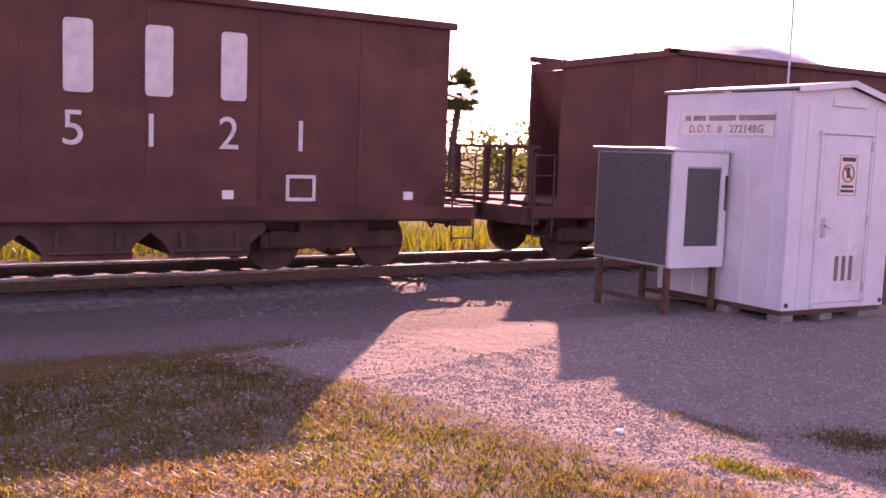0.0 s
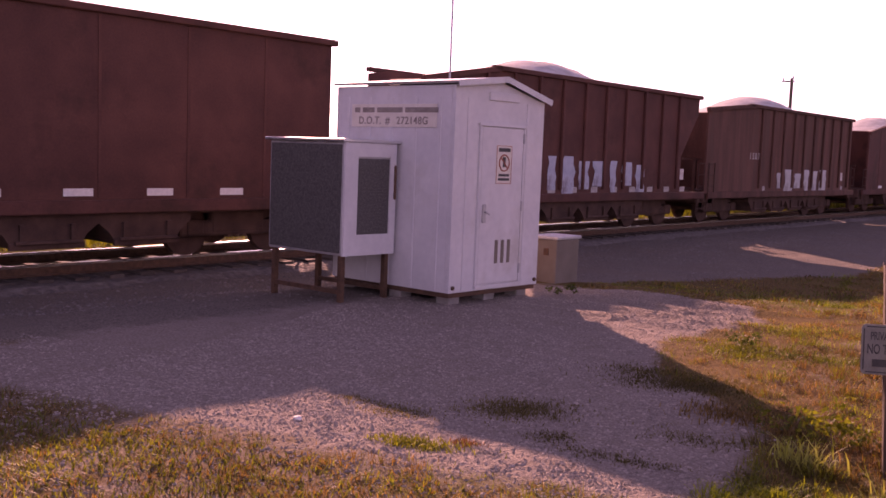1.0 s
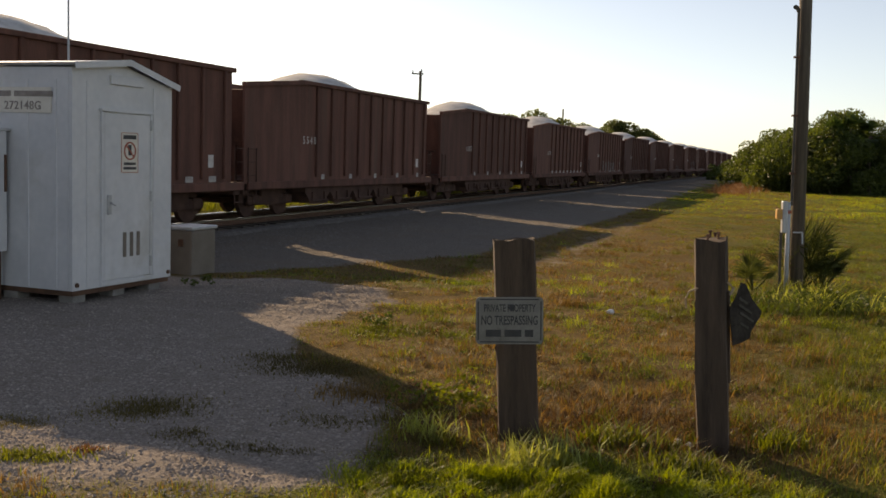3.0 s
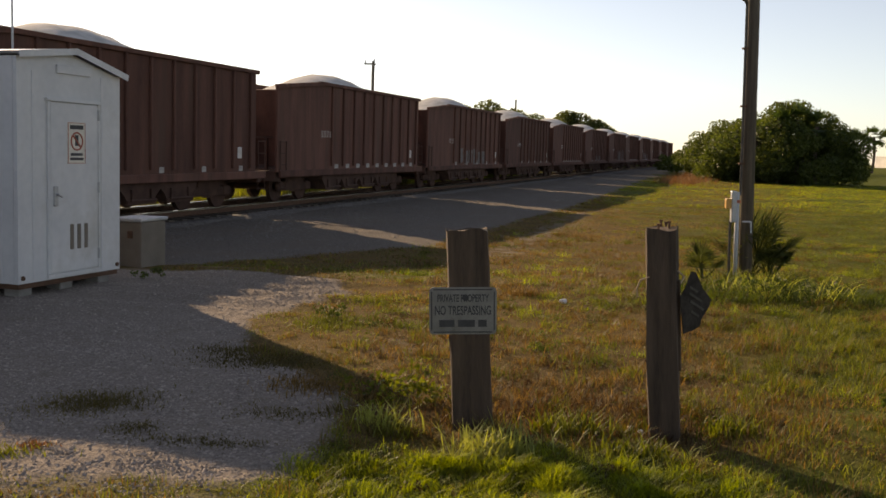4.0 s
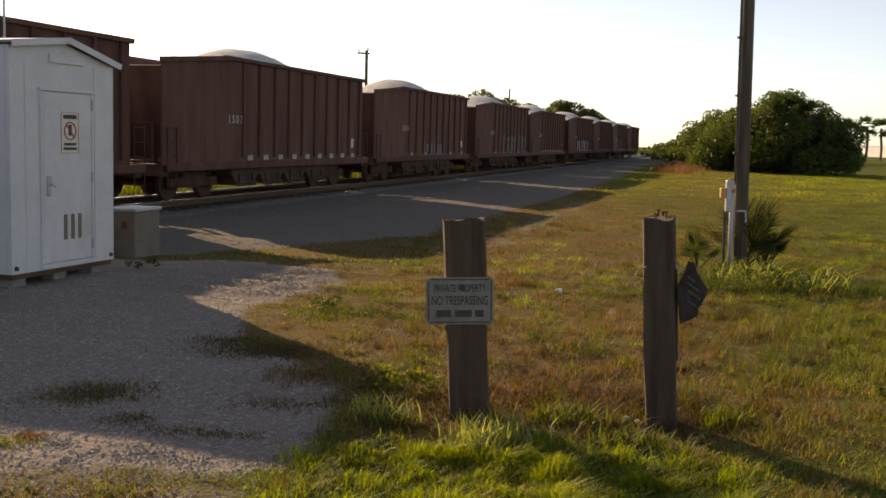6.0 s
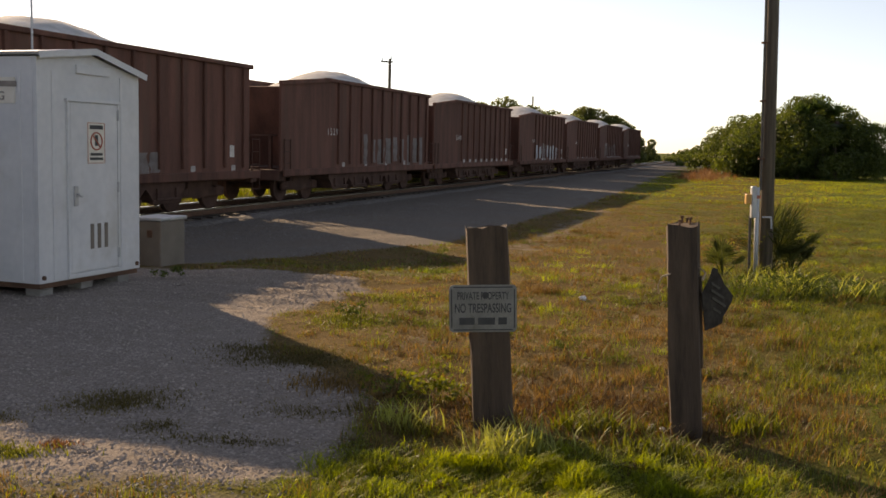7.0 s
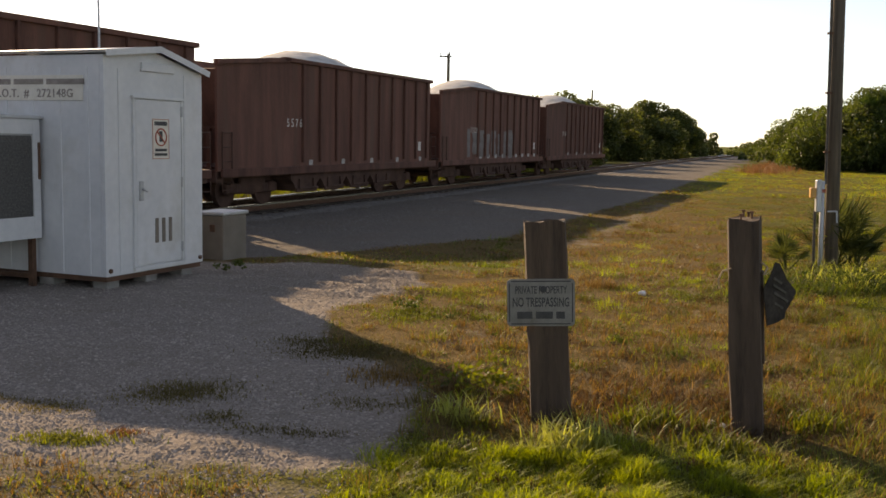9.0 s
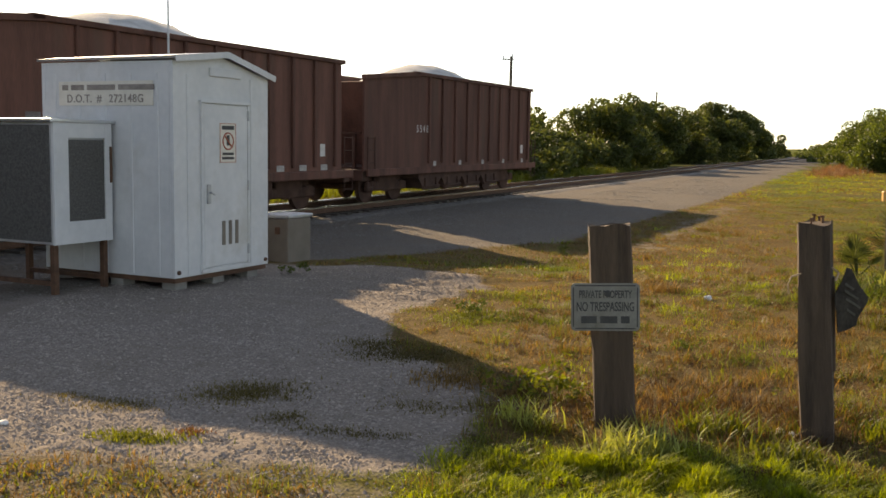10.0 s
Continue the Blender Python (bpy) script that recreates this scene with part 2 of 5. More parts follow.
def ground_material():
    """Soil, dry turf, green turf and gravel, mixed by masks kept on the ground sheet."""
    m, nodes, links, bsdf = material("ground_soil_turf_gravel")
    tc = nodes.new("ShaderNodeTexCoord")

    def tex(scale, detail=6, rough=0.6):
        n = nodes.new("ShaderNodeTexNoise")
        n.inputs["Scale"].default_value, n.inputs["Detail"].default_value, n.inputs["Roughness"].default_value = scale, detail, rough
        links.new(tc.outputs["Object"], n.inputs[0])
        return n.outputs[0]

    def ramp(src, p0, c0, p1, c1):
        r = nodes.new("ShaderNodeValToRGB")
        r.color_ramp.elements[0].position, r.color_ramp.elements[1].position = p0, p1
        r.color_ramp.elements[0].color, r.color_ramp.elements[1].color = (*c0, 1), (*c1, 1)
        links.new(src, r.inputs[0])
        return r.outputs[0]

    def mix(f, a, b):
        x = nodes.new("ShaderNodeMix")
        x.data_type = "RGBA"
        links.new(f, x.inputs[0])
        links.new(a, x.inputs[6])
        links.new(b, x.inputs[7])
        return x.outputs[2]

    def attr(name):
        a = nodes.new("ShaderNodeAttribute")
        a.attribute_name = name
        return a.outputs["Fac"]

    def edge(name, noise_src, width=0.35):
        """A mask whose border is broken up by noise."""
        add = nodes.new("ShaderNodeMath")
        add.operation = "ADD"
        links.new(attr(name), add.inputs[0])
        links.new(noise_src, add.inputs[1])
        mr = nodes.new("ShaderNodeMapRange")
        mr.inputs[1].default_value, mr.inputs[2].default_value = 1.0 - width / 2, 1.0 + width / 2
        links.new(add.outputs[0], mr.inputs[0])
        return mr.outputs[0]

    patch, mid, fine = tex(0.5), tex(3.0), tex(45.0, 4)
    dry = ramp(fine, 0.35, (0.074, 0.050, 0.021), 0.7, (0.2, 0.138, 0.057))
    green = ramp(fine, 0.35, (0.042, 0.050, 0.009), 0.7, (0.135, 0.155, 0.027))
    turf = mix(edge("green", patch, 0.5), dry, green)
    vor = nodes.new("ShaderNodeTexVoronoi")
    vor.inputs["Scale"].default_value = 42
    links.new(tc.outputs["Object"], vor.inputs[0])
    gravel = ramp(vor.outputs["Distance"], 0.05, (0.315, 0.272, 0.235), 0.75, (0.205, 0.175, 0.149))
    dirt = ramp(fine, 0.3, (0.14, 0.115, 0.086), 0.75, (0.27, 0.228, 0.18))
    gravel = mix(ramp(mid, 0.5, (0, 0, 0), 0.75, (0.6, 0.6, 0.6)), gravel, dirt)
    grey = ramp(vor.outputs["Distance"], 0.05, (0.25, 0.225, 0.195), 0.75, (0.115, 0.10, 0.084))
    grey = mix(ramp(patch, 0.42, (0, 0, 0), 0.68, (0.75, 0.75, 0.75)), grey, ramp(fine, 0.3, (0.12, 0.10, 0.08), 0.75, (0.24, 0.20, 0.16)))
    col = mix(edge("gravel", mid, 0.3), turf, gravel)
    col = mix(edge("ballast", mid, 0.3), col, grey)
    links.new(col, bsdf.inputs["Base Color"])
    bsdf.inputs["Roughness"].default_value, bsdf.inputs["Specular IOR Level"].default_value = 1.0, 0.04
    bp = nodes.new("ShaderNodeBump")
    bp.inputs["Strength"].default_value, bp.inputs["Distance"].default_value = 0.7, 0.02
    lumps = nodes.new("ShaderNodeMath")
    lumps.operation = "MULTIPLY_ADD"
    lumps.inputs[1].default_value = -0.2
    links.new(vor.outputs["Distance"], lumps.inputs[0])
    links.new(fine, lumps.inputs[2])
    ruts = nodes.new("ShaderNodeMath")
    ruts.operation = "MULTIPLY_ADD"
    ruts.inputs[1].default_value = 2.5
    links.new(tex(7.0, 3), ruts.inputs[0])
    links.new(lumps.outputs[0], ruts.inputs[2])
    links.new(ruts.outputs[0], bp.inputs["Height"])
    links.new(bp.outputs[0], bsdf.inputs["Normal"])
    return m


# ---- mesh helpers ----
def box(bm, c, size, rot=None, bevel=0.0):
    m = Matrix.Translation(c) @ (rot or Matrix()) @ Matrix.Diagonal((*size, 1))
    made = bmesh.ops.create_cube(bm, size=1, matrix=m)
    if bevel:
        edges = list({e for v in made["verts"] for e in v.link_edges})
        bmesh.ops.bevel(bm, geom=edges, offset=bevel, segments=2, affect="EDGES", profile=0.5)
    return bm


def rod(bm, a, b, r, seg=8, r2=None):
    a, b = Vector(a), Vector(b)
    d = b - a
    m = Matrix.Translation((a + b) / 2) @ d.to_track_quat("Z", "Y").to_matrix().to_4x4()
    bmesh.ops.create_cone(bm, cap_ends=True, segments=seg, radius1=r, radius2=r if r2 is None else r2, depth=d.length, matrix=m)
    return bm


def tube(bm, pts, r, seg=6):
    for a, b in zip(pts, pts[1:]):
        rod(bm, a, b, r, seg)
    return bm


def hull(bm, points, thick):
    """A flat outline in the xz plane at y = 0, given thickness towards +y."""
    vs = [bm.verts.new((x, 0, z)) for x, z in points]
    f = bm.faces.new(vs)
    ex = bmesh.ops.extrude_face_region(bm, geom=[f])
    bmesh.ops.translate(bm, verts=[v for v in ex["geom"] if isinstance(v, bmesh.types.BMVert)], vec=(0, thick, 0))
    bmesh.ops.recalc_face_normals(bm, faces=bm.faces)
    return bm


def finish(name, bm, mat, smooth_shade=False):
    me = bpy.data.meshes.new(name)
    bm.to_mesh(me)
    bm.free()
    me.materials.append(mat)
    if smooth_shade:
        me.polygons.foreach_set("use_smooth", [True] * len(me.polygons))
    return me


def part(name, bm, mat, parent, label="", smooth_shade=False, m=None):
    ob = new(name, finish(name, bm, mat, smooth_shade))
    ob.parent = parent
    if m is not None:
        ob.matrix_basis = m
    return tagged(ob, label)


def again(ob, m):
    """Another part on the same mesh and parent."""
    o = new(ob.name.split(".")[0], ob.data)
    o.parent, o.matrix_basis = ob.parent, m
    for k in ("label",):
        if k in ob:
            o[k] = ob[k]
    return o


def thing(name, m, label, category, group="", kind=""):
    ob = new(name)
    ob.empty_display_size = 0.2
    ob.matrix_basis = m
    return tagged(ob, label, category, group, kind)


def lettering(name, text, size, mat, parent, m, label="", thick=0.002, spacing=1.0, squeeze=1.0, bold=0.0):
    cu = bpy.data.curves.new(name, "FONT")
    cu.offset = bold
    cu.body, cu.size, cu.extrude, cu.align_x, cu.align_y, cu.space_character = text, size, thick, "CENTER", "CENTER", spacing
    tmp = bpy.data.objects.new(name, cu)
    me = bpy.data.meshes.new_from_object(tmp)
    bpy.data.objects.remove(tmp)
    me.transform(Matrix.Diagonal((squeeze, 1, 1, 1)))
    me.materials.clear()
    me.materials.append(mat)
    ob = new(name, me)
    ob.parent, ob.matrix_basis = parent, m
    return tagged(ob, label)


def stuff(name, verts, faces, mat, label, category):
    me = bpy.data.meshes.new(name)
    me.from_pydata(verts, [], faces)
    me.materials.append(mat)
    return tagged(new(name, me), label, category, kind="stuff")

# ---- BUILD ----
# ---- ground ----
def pad_edge(y):
    """The gravel pad's border on the field side."""
    return np.interp(y, [3.5, 5.0, 6.8, 8.0, 9.5, 11.5, 12.6, 13.4], [-0.7, -0.55, -0.55, -1.5, -1.75, -1.05, -1.3, -3.0])


def masks(x, y):
    s, q = plan_sq(x, y)
    gravel = smooth(-0.25, 0.55, pad_edge(y) - x) * smooth(-7.4, -6.3, x) * smooth(4.3, 5.4, y) * smooth(13.9, 12.6, y)
    gravel = np.maximum(gravel, 0.42 * smooth(1.0, -1.5, x) * smooth(-9, -6, x) * smooth(6.5, 5.0, y) * smooth(0.0, 3.0, y))
    wheel = 0.45 * np.exp(-((q - 9.0 + 0.03 * s) / 0.9) ** 2) * smooth(14, 20, y) * smooth(45, 30, y)
    gravel = np.maximum(gravel, wheel)
    edge = np.interp(s, [-20, 0, 13.5, 17.5, 35, 90, 150, 300], [4.8, 4.8, 5.0, 6.9, 7.0, 5.0, 4.5, 4.2])
    qb = q - bend(np.clip(s, 0, 330))
    ballast = smooth(edge + 0.7, edge - 0.7, qb) * smooth(-4.6, -3.6, qb)
    swale = np.exp(-((x + 0.6) / 2.6) ** 2 - ((y - 14.8) / 1.5) ** 2)
    bare = 0.4 * np.exp(-((x + 0.45) / 0.5) ** 2 - ((y - 8.3) / 0.8) ** 2) + 0.36 * np.exp(-((x + 0.1) / 0.4) ** 2 - ((y - 10.5) / 1.6) ** 2)
    gravel = np.maximum(gravel, bare)
    green = 0.24 + 0.5 * smooth(0.4, 3.2, x - 0.12 * y) + 0.95 * np.exp(-((x - 0.5) / 1.7) ** 2 - ((y - 4.7) / 0.8) ** 2) - 0.08 * np.exp(-((x - 0.9) / 1.3) ** 2 - ((y - 6.8) / 1.0) ** 2) - 0.25 * np.exp(-((q - 11.5) / 2.5) ** 2) * smooth(14, 20, y) + 0.3 * swale + 0.45 * smooth(-3, -6, q) + 0.35 * smooth(14, 18, q) * smooth(18, 26, y)
    return np.clip(gravel, 0, 1), np.clip(ballast, 0, 1), np.clip(green, 0, 1)


def axis(fine_lo, fine_hi, step, lo, hi):
    a = list(np.arange(fine_lo, fine_hi, step))
    d, v = step, fine_hi
    while v < hi:
        a.append(v)
        d *= 1.22
        v += d
    d, v = step, fine_lo
    while v > lo:
        d *= 1.22
        v -= d
        a.insert(0, v)
    return np.array(a)


def lumps(x, y):
    """Small unevenness of the ground within 60 m."""
    h = np.array([noise.noise((a * 0.9, b * 0.9, 0)) * 0.035 + noise.noise((a * 4, b * 4, 3)) * 0.012 for a, b in zip(x, y)])
    return h * (np.hypot(x, y) < 60)


def build_ground():
    xs, ys = axis(-14, 12, 0.14, -1800, 1800), axis(-2, 32, 0.14, -300, 2600)
    X, Y = np.meshgrid(xs, ys)
    Z = ground_z(X, Y)
    Z = Z + lumps(X.ravel(), Y.ravel()).reshape(X.shape)
    ny, nx = X.shape
    verts = np.stack([X, Y, Z], -1).reshape(-1, 3)
    i = np.arange(ny * nx).reshape(ny, nx)
    faces = np.stack([i[:-1, :-1], i[:-1, 1:], i[1:, 1:], i[1:, :-1]], -1).reshape(-1, 4)
    me = bpy.data.meshes.new("ground")
    me.from_pydata(verts.tolist(), [], faces.tolist())
    for nm, v in zip(("gravel", "ballast", "green"), masks(X, Y)):
        me.attributes.new(nm, "FLOAT", "POINT").data.foreach_set("value", v.ravel().astype(np.float32))
    me.polygons.foreach_set("use_smooth", [True] * len(me.polygons))
    me.materials.append(ground_material())
    tagged(new("ground", me), "open ground of dry and green turf with a pale gravel pad", "ground", kind="structure")


build_ground()


def sweep(bm, ring, xs, closed=True):
    """A bar of the given cross-section (y, z) along the line's length, climbing and bending with it."""
    rows = [[bm.verts.new((x, y - float(bend(x)), z + float(climb(x)))) for y, z in ring] for x in xs]
    n = len(ring)
    for a, b in zip(rows, rows[1:]):
        for j in range(n if closed else n - 1):
            bm.faces.new((a[j], b[j], b[(j + 1) % n], a[(j + 1) % n]))


def build_track():
    track = thing("railway_track", Matrix.Translation(line_at(0, NEAR_SIDE - HALF_WIDTH, RAIL_TOP)) @ pose(0, 0, 0, 0, 0, TRACK_TURN), "single track with shiny rail heads on grey ballast", "track", kind="structure")
    xs = [-60, 0] + list(range(20, 181, 20)) + list(range(186, 361, 6))
    for side in (-0.75, 0.75):
        bm = bmesh.new()
        sweep(bm, [(side - 0.035, 0), (side - 0.035, -0.04), (side + 0.035, -0.04), (side + 0.035, 0)], xs)
        part("rail_head", bm, STEEL, track, "sun-polished rail head")
        bm = bmesh.new()
        sweep(bm, [(side - 0.01, -0.04), (side - 0.01, -0.14), (side + 0.01, -0.14), (side + 0.01, -0.04)], xs)
        sweep(bm, [(side - 0.07, -0.14), (side - 0.07, -0.16), (side + 0.07, -0.16), (side + 0.07, -0.14)], xs)
        part("rail_web", bm, RUST, track, "rusty rail web")
    bm = bmesh.new()
    ring = [(-2.45, -0.52), (-1.55, -0.20), (1.55, -0.20), (2.45, -0.52)]
    rows = [[bm.verts.new((x, y - float(bend(x)) + 0.06 * noise.noise((x, y, 1)), z + float(climb(x)) + 0.03 * noise.noise((x, y, 5)))) for y, z in ring] for x in np.arange(-60, 361, 1.5)]
    for a, b in zip(rows, rows[1:]):
        for j in range(3):
            bm.faces.new((a[j], b[j], b[j + 1], a[j + 1]))
    part("ballast_bed", bm, BALLAST_BED, track, "grey crushed stone ballast")
    bm = bmesh.new()
    box(bm, (0, 0, -0.19), (0.22, 2.5, 0.06))
    tie = part("sleeper", bm, SLEEPER, track)
    tie.matrix_basis = pose(-8, 0, 0)
    for k in range(1, 140):
        again(tie, pose(-8 + k * 0.55, 0, float(climb(-8 + k * 0.55)), 0, 0, rng.normal(0, 0.6)))


BALLAST_BED = mottled("ballast_bed", (0.085, 0.073, 0.063), (0.19, 0.168, 0.148), scale=9, rough=0.95, bump=1.0, fine=22, depth=0.06)
build_track()


# ---- the train ----
BODY, PITCH, SPEED, FIRST_REAR = 12.1, 13.635, 23.16, 6.07
HALF = BODY / 2
TOP, FRONT_TOP, SILL = 3.70, 3.30, 0.94


def side_outline(nose, nose_top, rise):
    """The near side's outline: the front end stands nose metres past the bolster line and its top chord climbs to full height."""
    return [(-HALF - nose, SILL), (HALF, SILL), (HALF, TOP), (-HALF + rise, TOP), (-HALF - nose, nose_top)]


def open_outline():
    """Ends cut back below the top, where the slope sheets run in."""
    return [(-HALF + 1.25, SILL), (HALF - 1.0, SILL), (HALF - 1.0, 2.0), (HALF - 0.05, 3.2), (HALF, TOP), (-HALF + 2.3, TOP), (-HALF, FRONT_TOP), (-HALF + 0.1, 3.0), (-HALF + 1.25, 1.9)]


def build_truck(car, x):
    truck = new("truck")
    truck.parent, truck.matrix_basis = car, pose(x, 0, 0)
    for y in (-1.0, 1.0):
        bm = bmesh.new()
        box(bm, (0, y, 0.46), (2.36, 0.14, 0.26), bevel=0.05)
        box(bm, (0, y, 0.57), (1.15, 0.16, 0.42), bevel=0.06)
        for dx in (-0.88, 0.88):
            box(bm, (dx, y, 0.48), (0.34, 0.18, 0.26), bevel=0.04)
        for dx in (-0.16, 0, 0.16):
            rod(bm, (dx, y, 0.3), (dx, y, 0.55), 0.06)
        part("side_frame", bm, CAR_DARK, truck)
        for dx in (-0.88, 0.88):
            bm = bmesh.new()
            rod(bm, (dx, y * 0.77 - 0.06, 0.43), (dx, y * 0.77 + 0.06, 0.43), 0.43, 20)
            part("wheel", bm, CAR_DARK, truck)
    bm = bmesh.new()
    box(bm, (0, 0, 0.58), (0.45, 2.0, 0.3))
    for dx in (-0.88, 0.88):
        rod(bm, (dx, -0.9, 0.43), (dx, 0.9, 0.43), 0.08)
    part("bolster", bm, CAR_DARK, truck)


def build_car(ribbed, paint, open_ends=False):
    car = thing("hopper_car", Matrix(), "oxide-red open hopper car heaped with crushed stone", "railcar", "cars of the train")
    nose, nose_top, rise = (0.7, 3.42, 2.2) if ribbed and not open_ends else (0.0, FRONT_TOP, 2.3)
    far_side = [(-HALF + 1.7, SILL), (HALF - 1.7, SILL), (HALF - 1.7, TOP), (-HALF + 2.3, TOP), (-HALF + 1.7, TOP - 0.1)]
    for y, shape in ((-HALF_WIDTH, open_outline() if open_ends else side_outline(nose, nose_top, rise)), (HALF_WIDTH - 0.06, far_side)):
        bm = bmesh.new()
        hull(bm, shape, 0.06)
        part("side_panel", bm, paint, car, m=pose(0, y, 0))
    # slope sheets set back from the ends, and a low cage of posts on each end platform
    for sg in (-1, 1):
        bm = bmesh.new()
        run, rise = 1.0, TOP - 0.25 - SILL
        box(bm, (sg * (HALF - 1.75 - run / 2), 0, (TOP - 0.25 + SILL) / 2), (math.hypot(run, rise), 2 * HALF_WIDTH - 0.13, 0.06), Matrix.Rotation(-sg * math.atan2(rise, run), 4, "Y"))
        part("slope_sheet", bm, paint, car)
        for y in (-0.9, -0.2, 0.45, HALF_WIDTH - 0.15):
            bm = bmesh.new()
            box(bm, (sg * (HALF + 0.05), y, (SILL + 1.92) / 2), (0.09, 0.09, 1.92 - SILL))
            part("end_post", bm, CAR_DARK, car)
        bm = bmesh.new()
        box(bm, (sg * (HALF + 0.05), 0.2, 1.95), (0.07, 2.6, 0.06))
        part("end_rail", bm, CAR_DARK, car)
    for y in (-HALF_WIDTH - 0.012, HALF_WIDTH + 0.012):
        bm = bmesh.new()
        if y < 0:
            box(bm, (1.15, y, TOP), (BODY - 2.3 + 0.2, 0.12, 0.11), bevel=0.02)
            ang = math.atan2(TOP - nose_top, rise + nose)
            box(bm, (-HALF + (rise - nose) / 2 - 0.05, y, (TOP + nose_top) / 2), (rise + nose + 0.04, 0.12, 0.11), Matrix.Rotation(-ang, 4, "Y"))
        else:
            box(bm, (0, y, TOP), (BODY - 3.4, 0.12, 0.11), bevel=0.02)
        part("top_chord", bm, paint, car)
        bm = bmesh.new()
        box(bm, (0, y, SILL - 0.05 if y < 0 else SILL - 0.14), (BODY + 1.1, 0.07, 0.2 if y < 0 else 0.54), bevel=0.02)
        part("side_sill", bm, paint, car)
    if ribbed:
        bm = bmesh.new()
        box(bm, (0, 0, (SILL + TOP) / 2 + 0.05), (0.08, 0.07, TOP - SILL - 0.2), bevel=0.015)
        rib = part("rib", bm, paint, car, m=pose(-HALF + (2.0 if open_ends else 3.2), -HALF_WIDTH - 0.035, 0))
        for k in range(1, 10):
            again(rib, pose(-HALF + (2.0 + k * 0.98 if open_ends else 3.2 + k * 0.95), -HALF_WIDTH - 0.035, 0))
    else:
        bm = bmesh.new()
        box(bm, (0, 0, (SILL + TOP) / 2), (0.05, 0.012, TOP - SILL - 0.15))
        seam = part("seam", bm, paint, car, m=pose(-HALF + 1.5, -HALF_WIDTH - 0.003, 0))
        for k in range(1, 7):
            again(seam, pose(-HALF + 1.5 + k * 1.52, -HALF_WIDTH - 0.003, 0))
    # hopper chutes: deep bins whose sides slope in to a discharge gate close over the rails
    for x in (-2.4, -0.8, 0.8, 2.4):
        bm = bmesh.new()
        hull(bm, [(x - 0.8, 0.9), (x - 0.8, 0.64), (x - 0.62, 0.5), (x - 0.5, 0.32), (x + 0.5, 0.32), (x + 0.62, 0.5), (x + 0.8, 0.64), (x + 0.8, 0.9)], 2.84)
        bmesh.ops.translate(bm, verts=bm.verts, vec=(0, -1.42, 0))
        chute = part("hopper_chute", bm, CAR_DARK, car)
        bm = bmesh.new()
        box(bm, (x, -1.44, 0.35), (1.12, 0.06, 0.1), bevel=0.015)
        for dx in (-0.38, 0.38):
            box(bm, (x + dx, -1.45, 0.5), (0.07, 0.05, 0.3))
        rod(bm, (x - 0.5, -1.5, 0.4), (x + 0.5, -1.5, 0.4), 0.03, 6)
        part("discharge_gate", bm, CAR_DARK, chute)
    bm = bmesh.new()
    box(bm, (0, 0, 0.86), (BODY + 1.2, 0.5, 0.22))
    box(bm, (0, 0, SILL + 0.05), (BODY - 0.2, 3.0, 0.05))
    box(bm, (0, 0, 0.83), (BODY + 0.9, 2.7, 0.16))
    part("centre_sill", bm, CAR_DARK, car)
    for x in (-HALF - 0.45, HALF + 0.45):
        bm = bmesh.new()
        box(bm, (x, 0, SILL - 0.12), (0.3, 2.9, 0.3), bevel=0.02)
        part("end_platform", bm, CAR_DARK, car)
        bm = bmesh.new()
        sgn = 1 if x > 0 else -1
        box(bm, (x + sgn * 0.38, 0, 0.82), (0.62, 0.22, 0.2), bevel=0.04)
        box(bm, (x + sgn * 0.62, 0.04, 0.82), (0.2, 0.3, 0.28), bevel=0.05)
        part("coupler", bm, CAR_DARK, car)
        bm = bmesh.new()
        tube(bm, [(x + sgn * 0.3, 0.3, 0.78), (x + sgn * 0.5, 0.32, 0.5), (x + sgn * 0.62, 0.3, 0.72)], 0.03)
        part("brake_hose", bm, CAR_DARK, car)
        for yy in (-HALF_WIDTH - 0.02, HALF_WIDTH + 0.02):
            bm = bmesh.new()
            xx = x - sgn * 0.12
            for dx in (-0.2, 0.2):
                rod(bm, (xx + dx, yy, 0.45), (xx + dx, yy, 1.85), 0.014, 5)
            for zz in np.arange(0.5, 1.9, 0.33):
                rod(bm, (xx - 0.2, yy, zz), (xx + 0.2, yy, zz), 0.012, 5)
            part("ladder", bm, CAR_DARK, car)
    bm = bmesh.new()
    nu, nv = 28, 9
    grid = []
    for i in range(nu + 1):
        u = i / nu * 2 - 1
        row = []
        for j in range(nv + 1):
            v = j / nv * 2 - 1
            x = u * (HALF - 1.8)
            top = 3.32 + 0.92 * math.exp(-abs((u + 0.02) / 0.56) ** 2.2) * (1 - 0.6 * v * v)
            row.append(bm.verts.new((x, v * (HALF_WIDTH - 0.1), top + 0.04 * noise.noise((x * 2, v * 3, 0)))))
        grid.append(row)
    for a, b in zip(grid, grid[1:]):
        for j in range(nv):
            bm.faces.new((a[j], b[j], b[j + 1], a[j + 1]))
    part("stone_load", bm, HEAP, car, "pale heap of crushed stone", True)
    for x in (-HALF + 1.6, HALF - 1.6):
        build_truck(car, x)
    return car


def strips(car, xs, z=1.1, w=0.46, h=0.11, proud=0.004, mat=REFLECT):
    bm = bmesh.new()
    box(bm, (0, 0, 0), (w, 0.006, h))
    first = part("reflective_strip", bm, mat, car, "white reflective strip", m=pose(xs[0], -HALF_WIDTH - proud, z))
    for x in xs[1:]:
        again(first, pose(x, -HALF_WIDTH - proud, z))


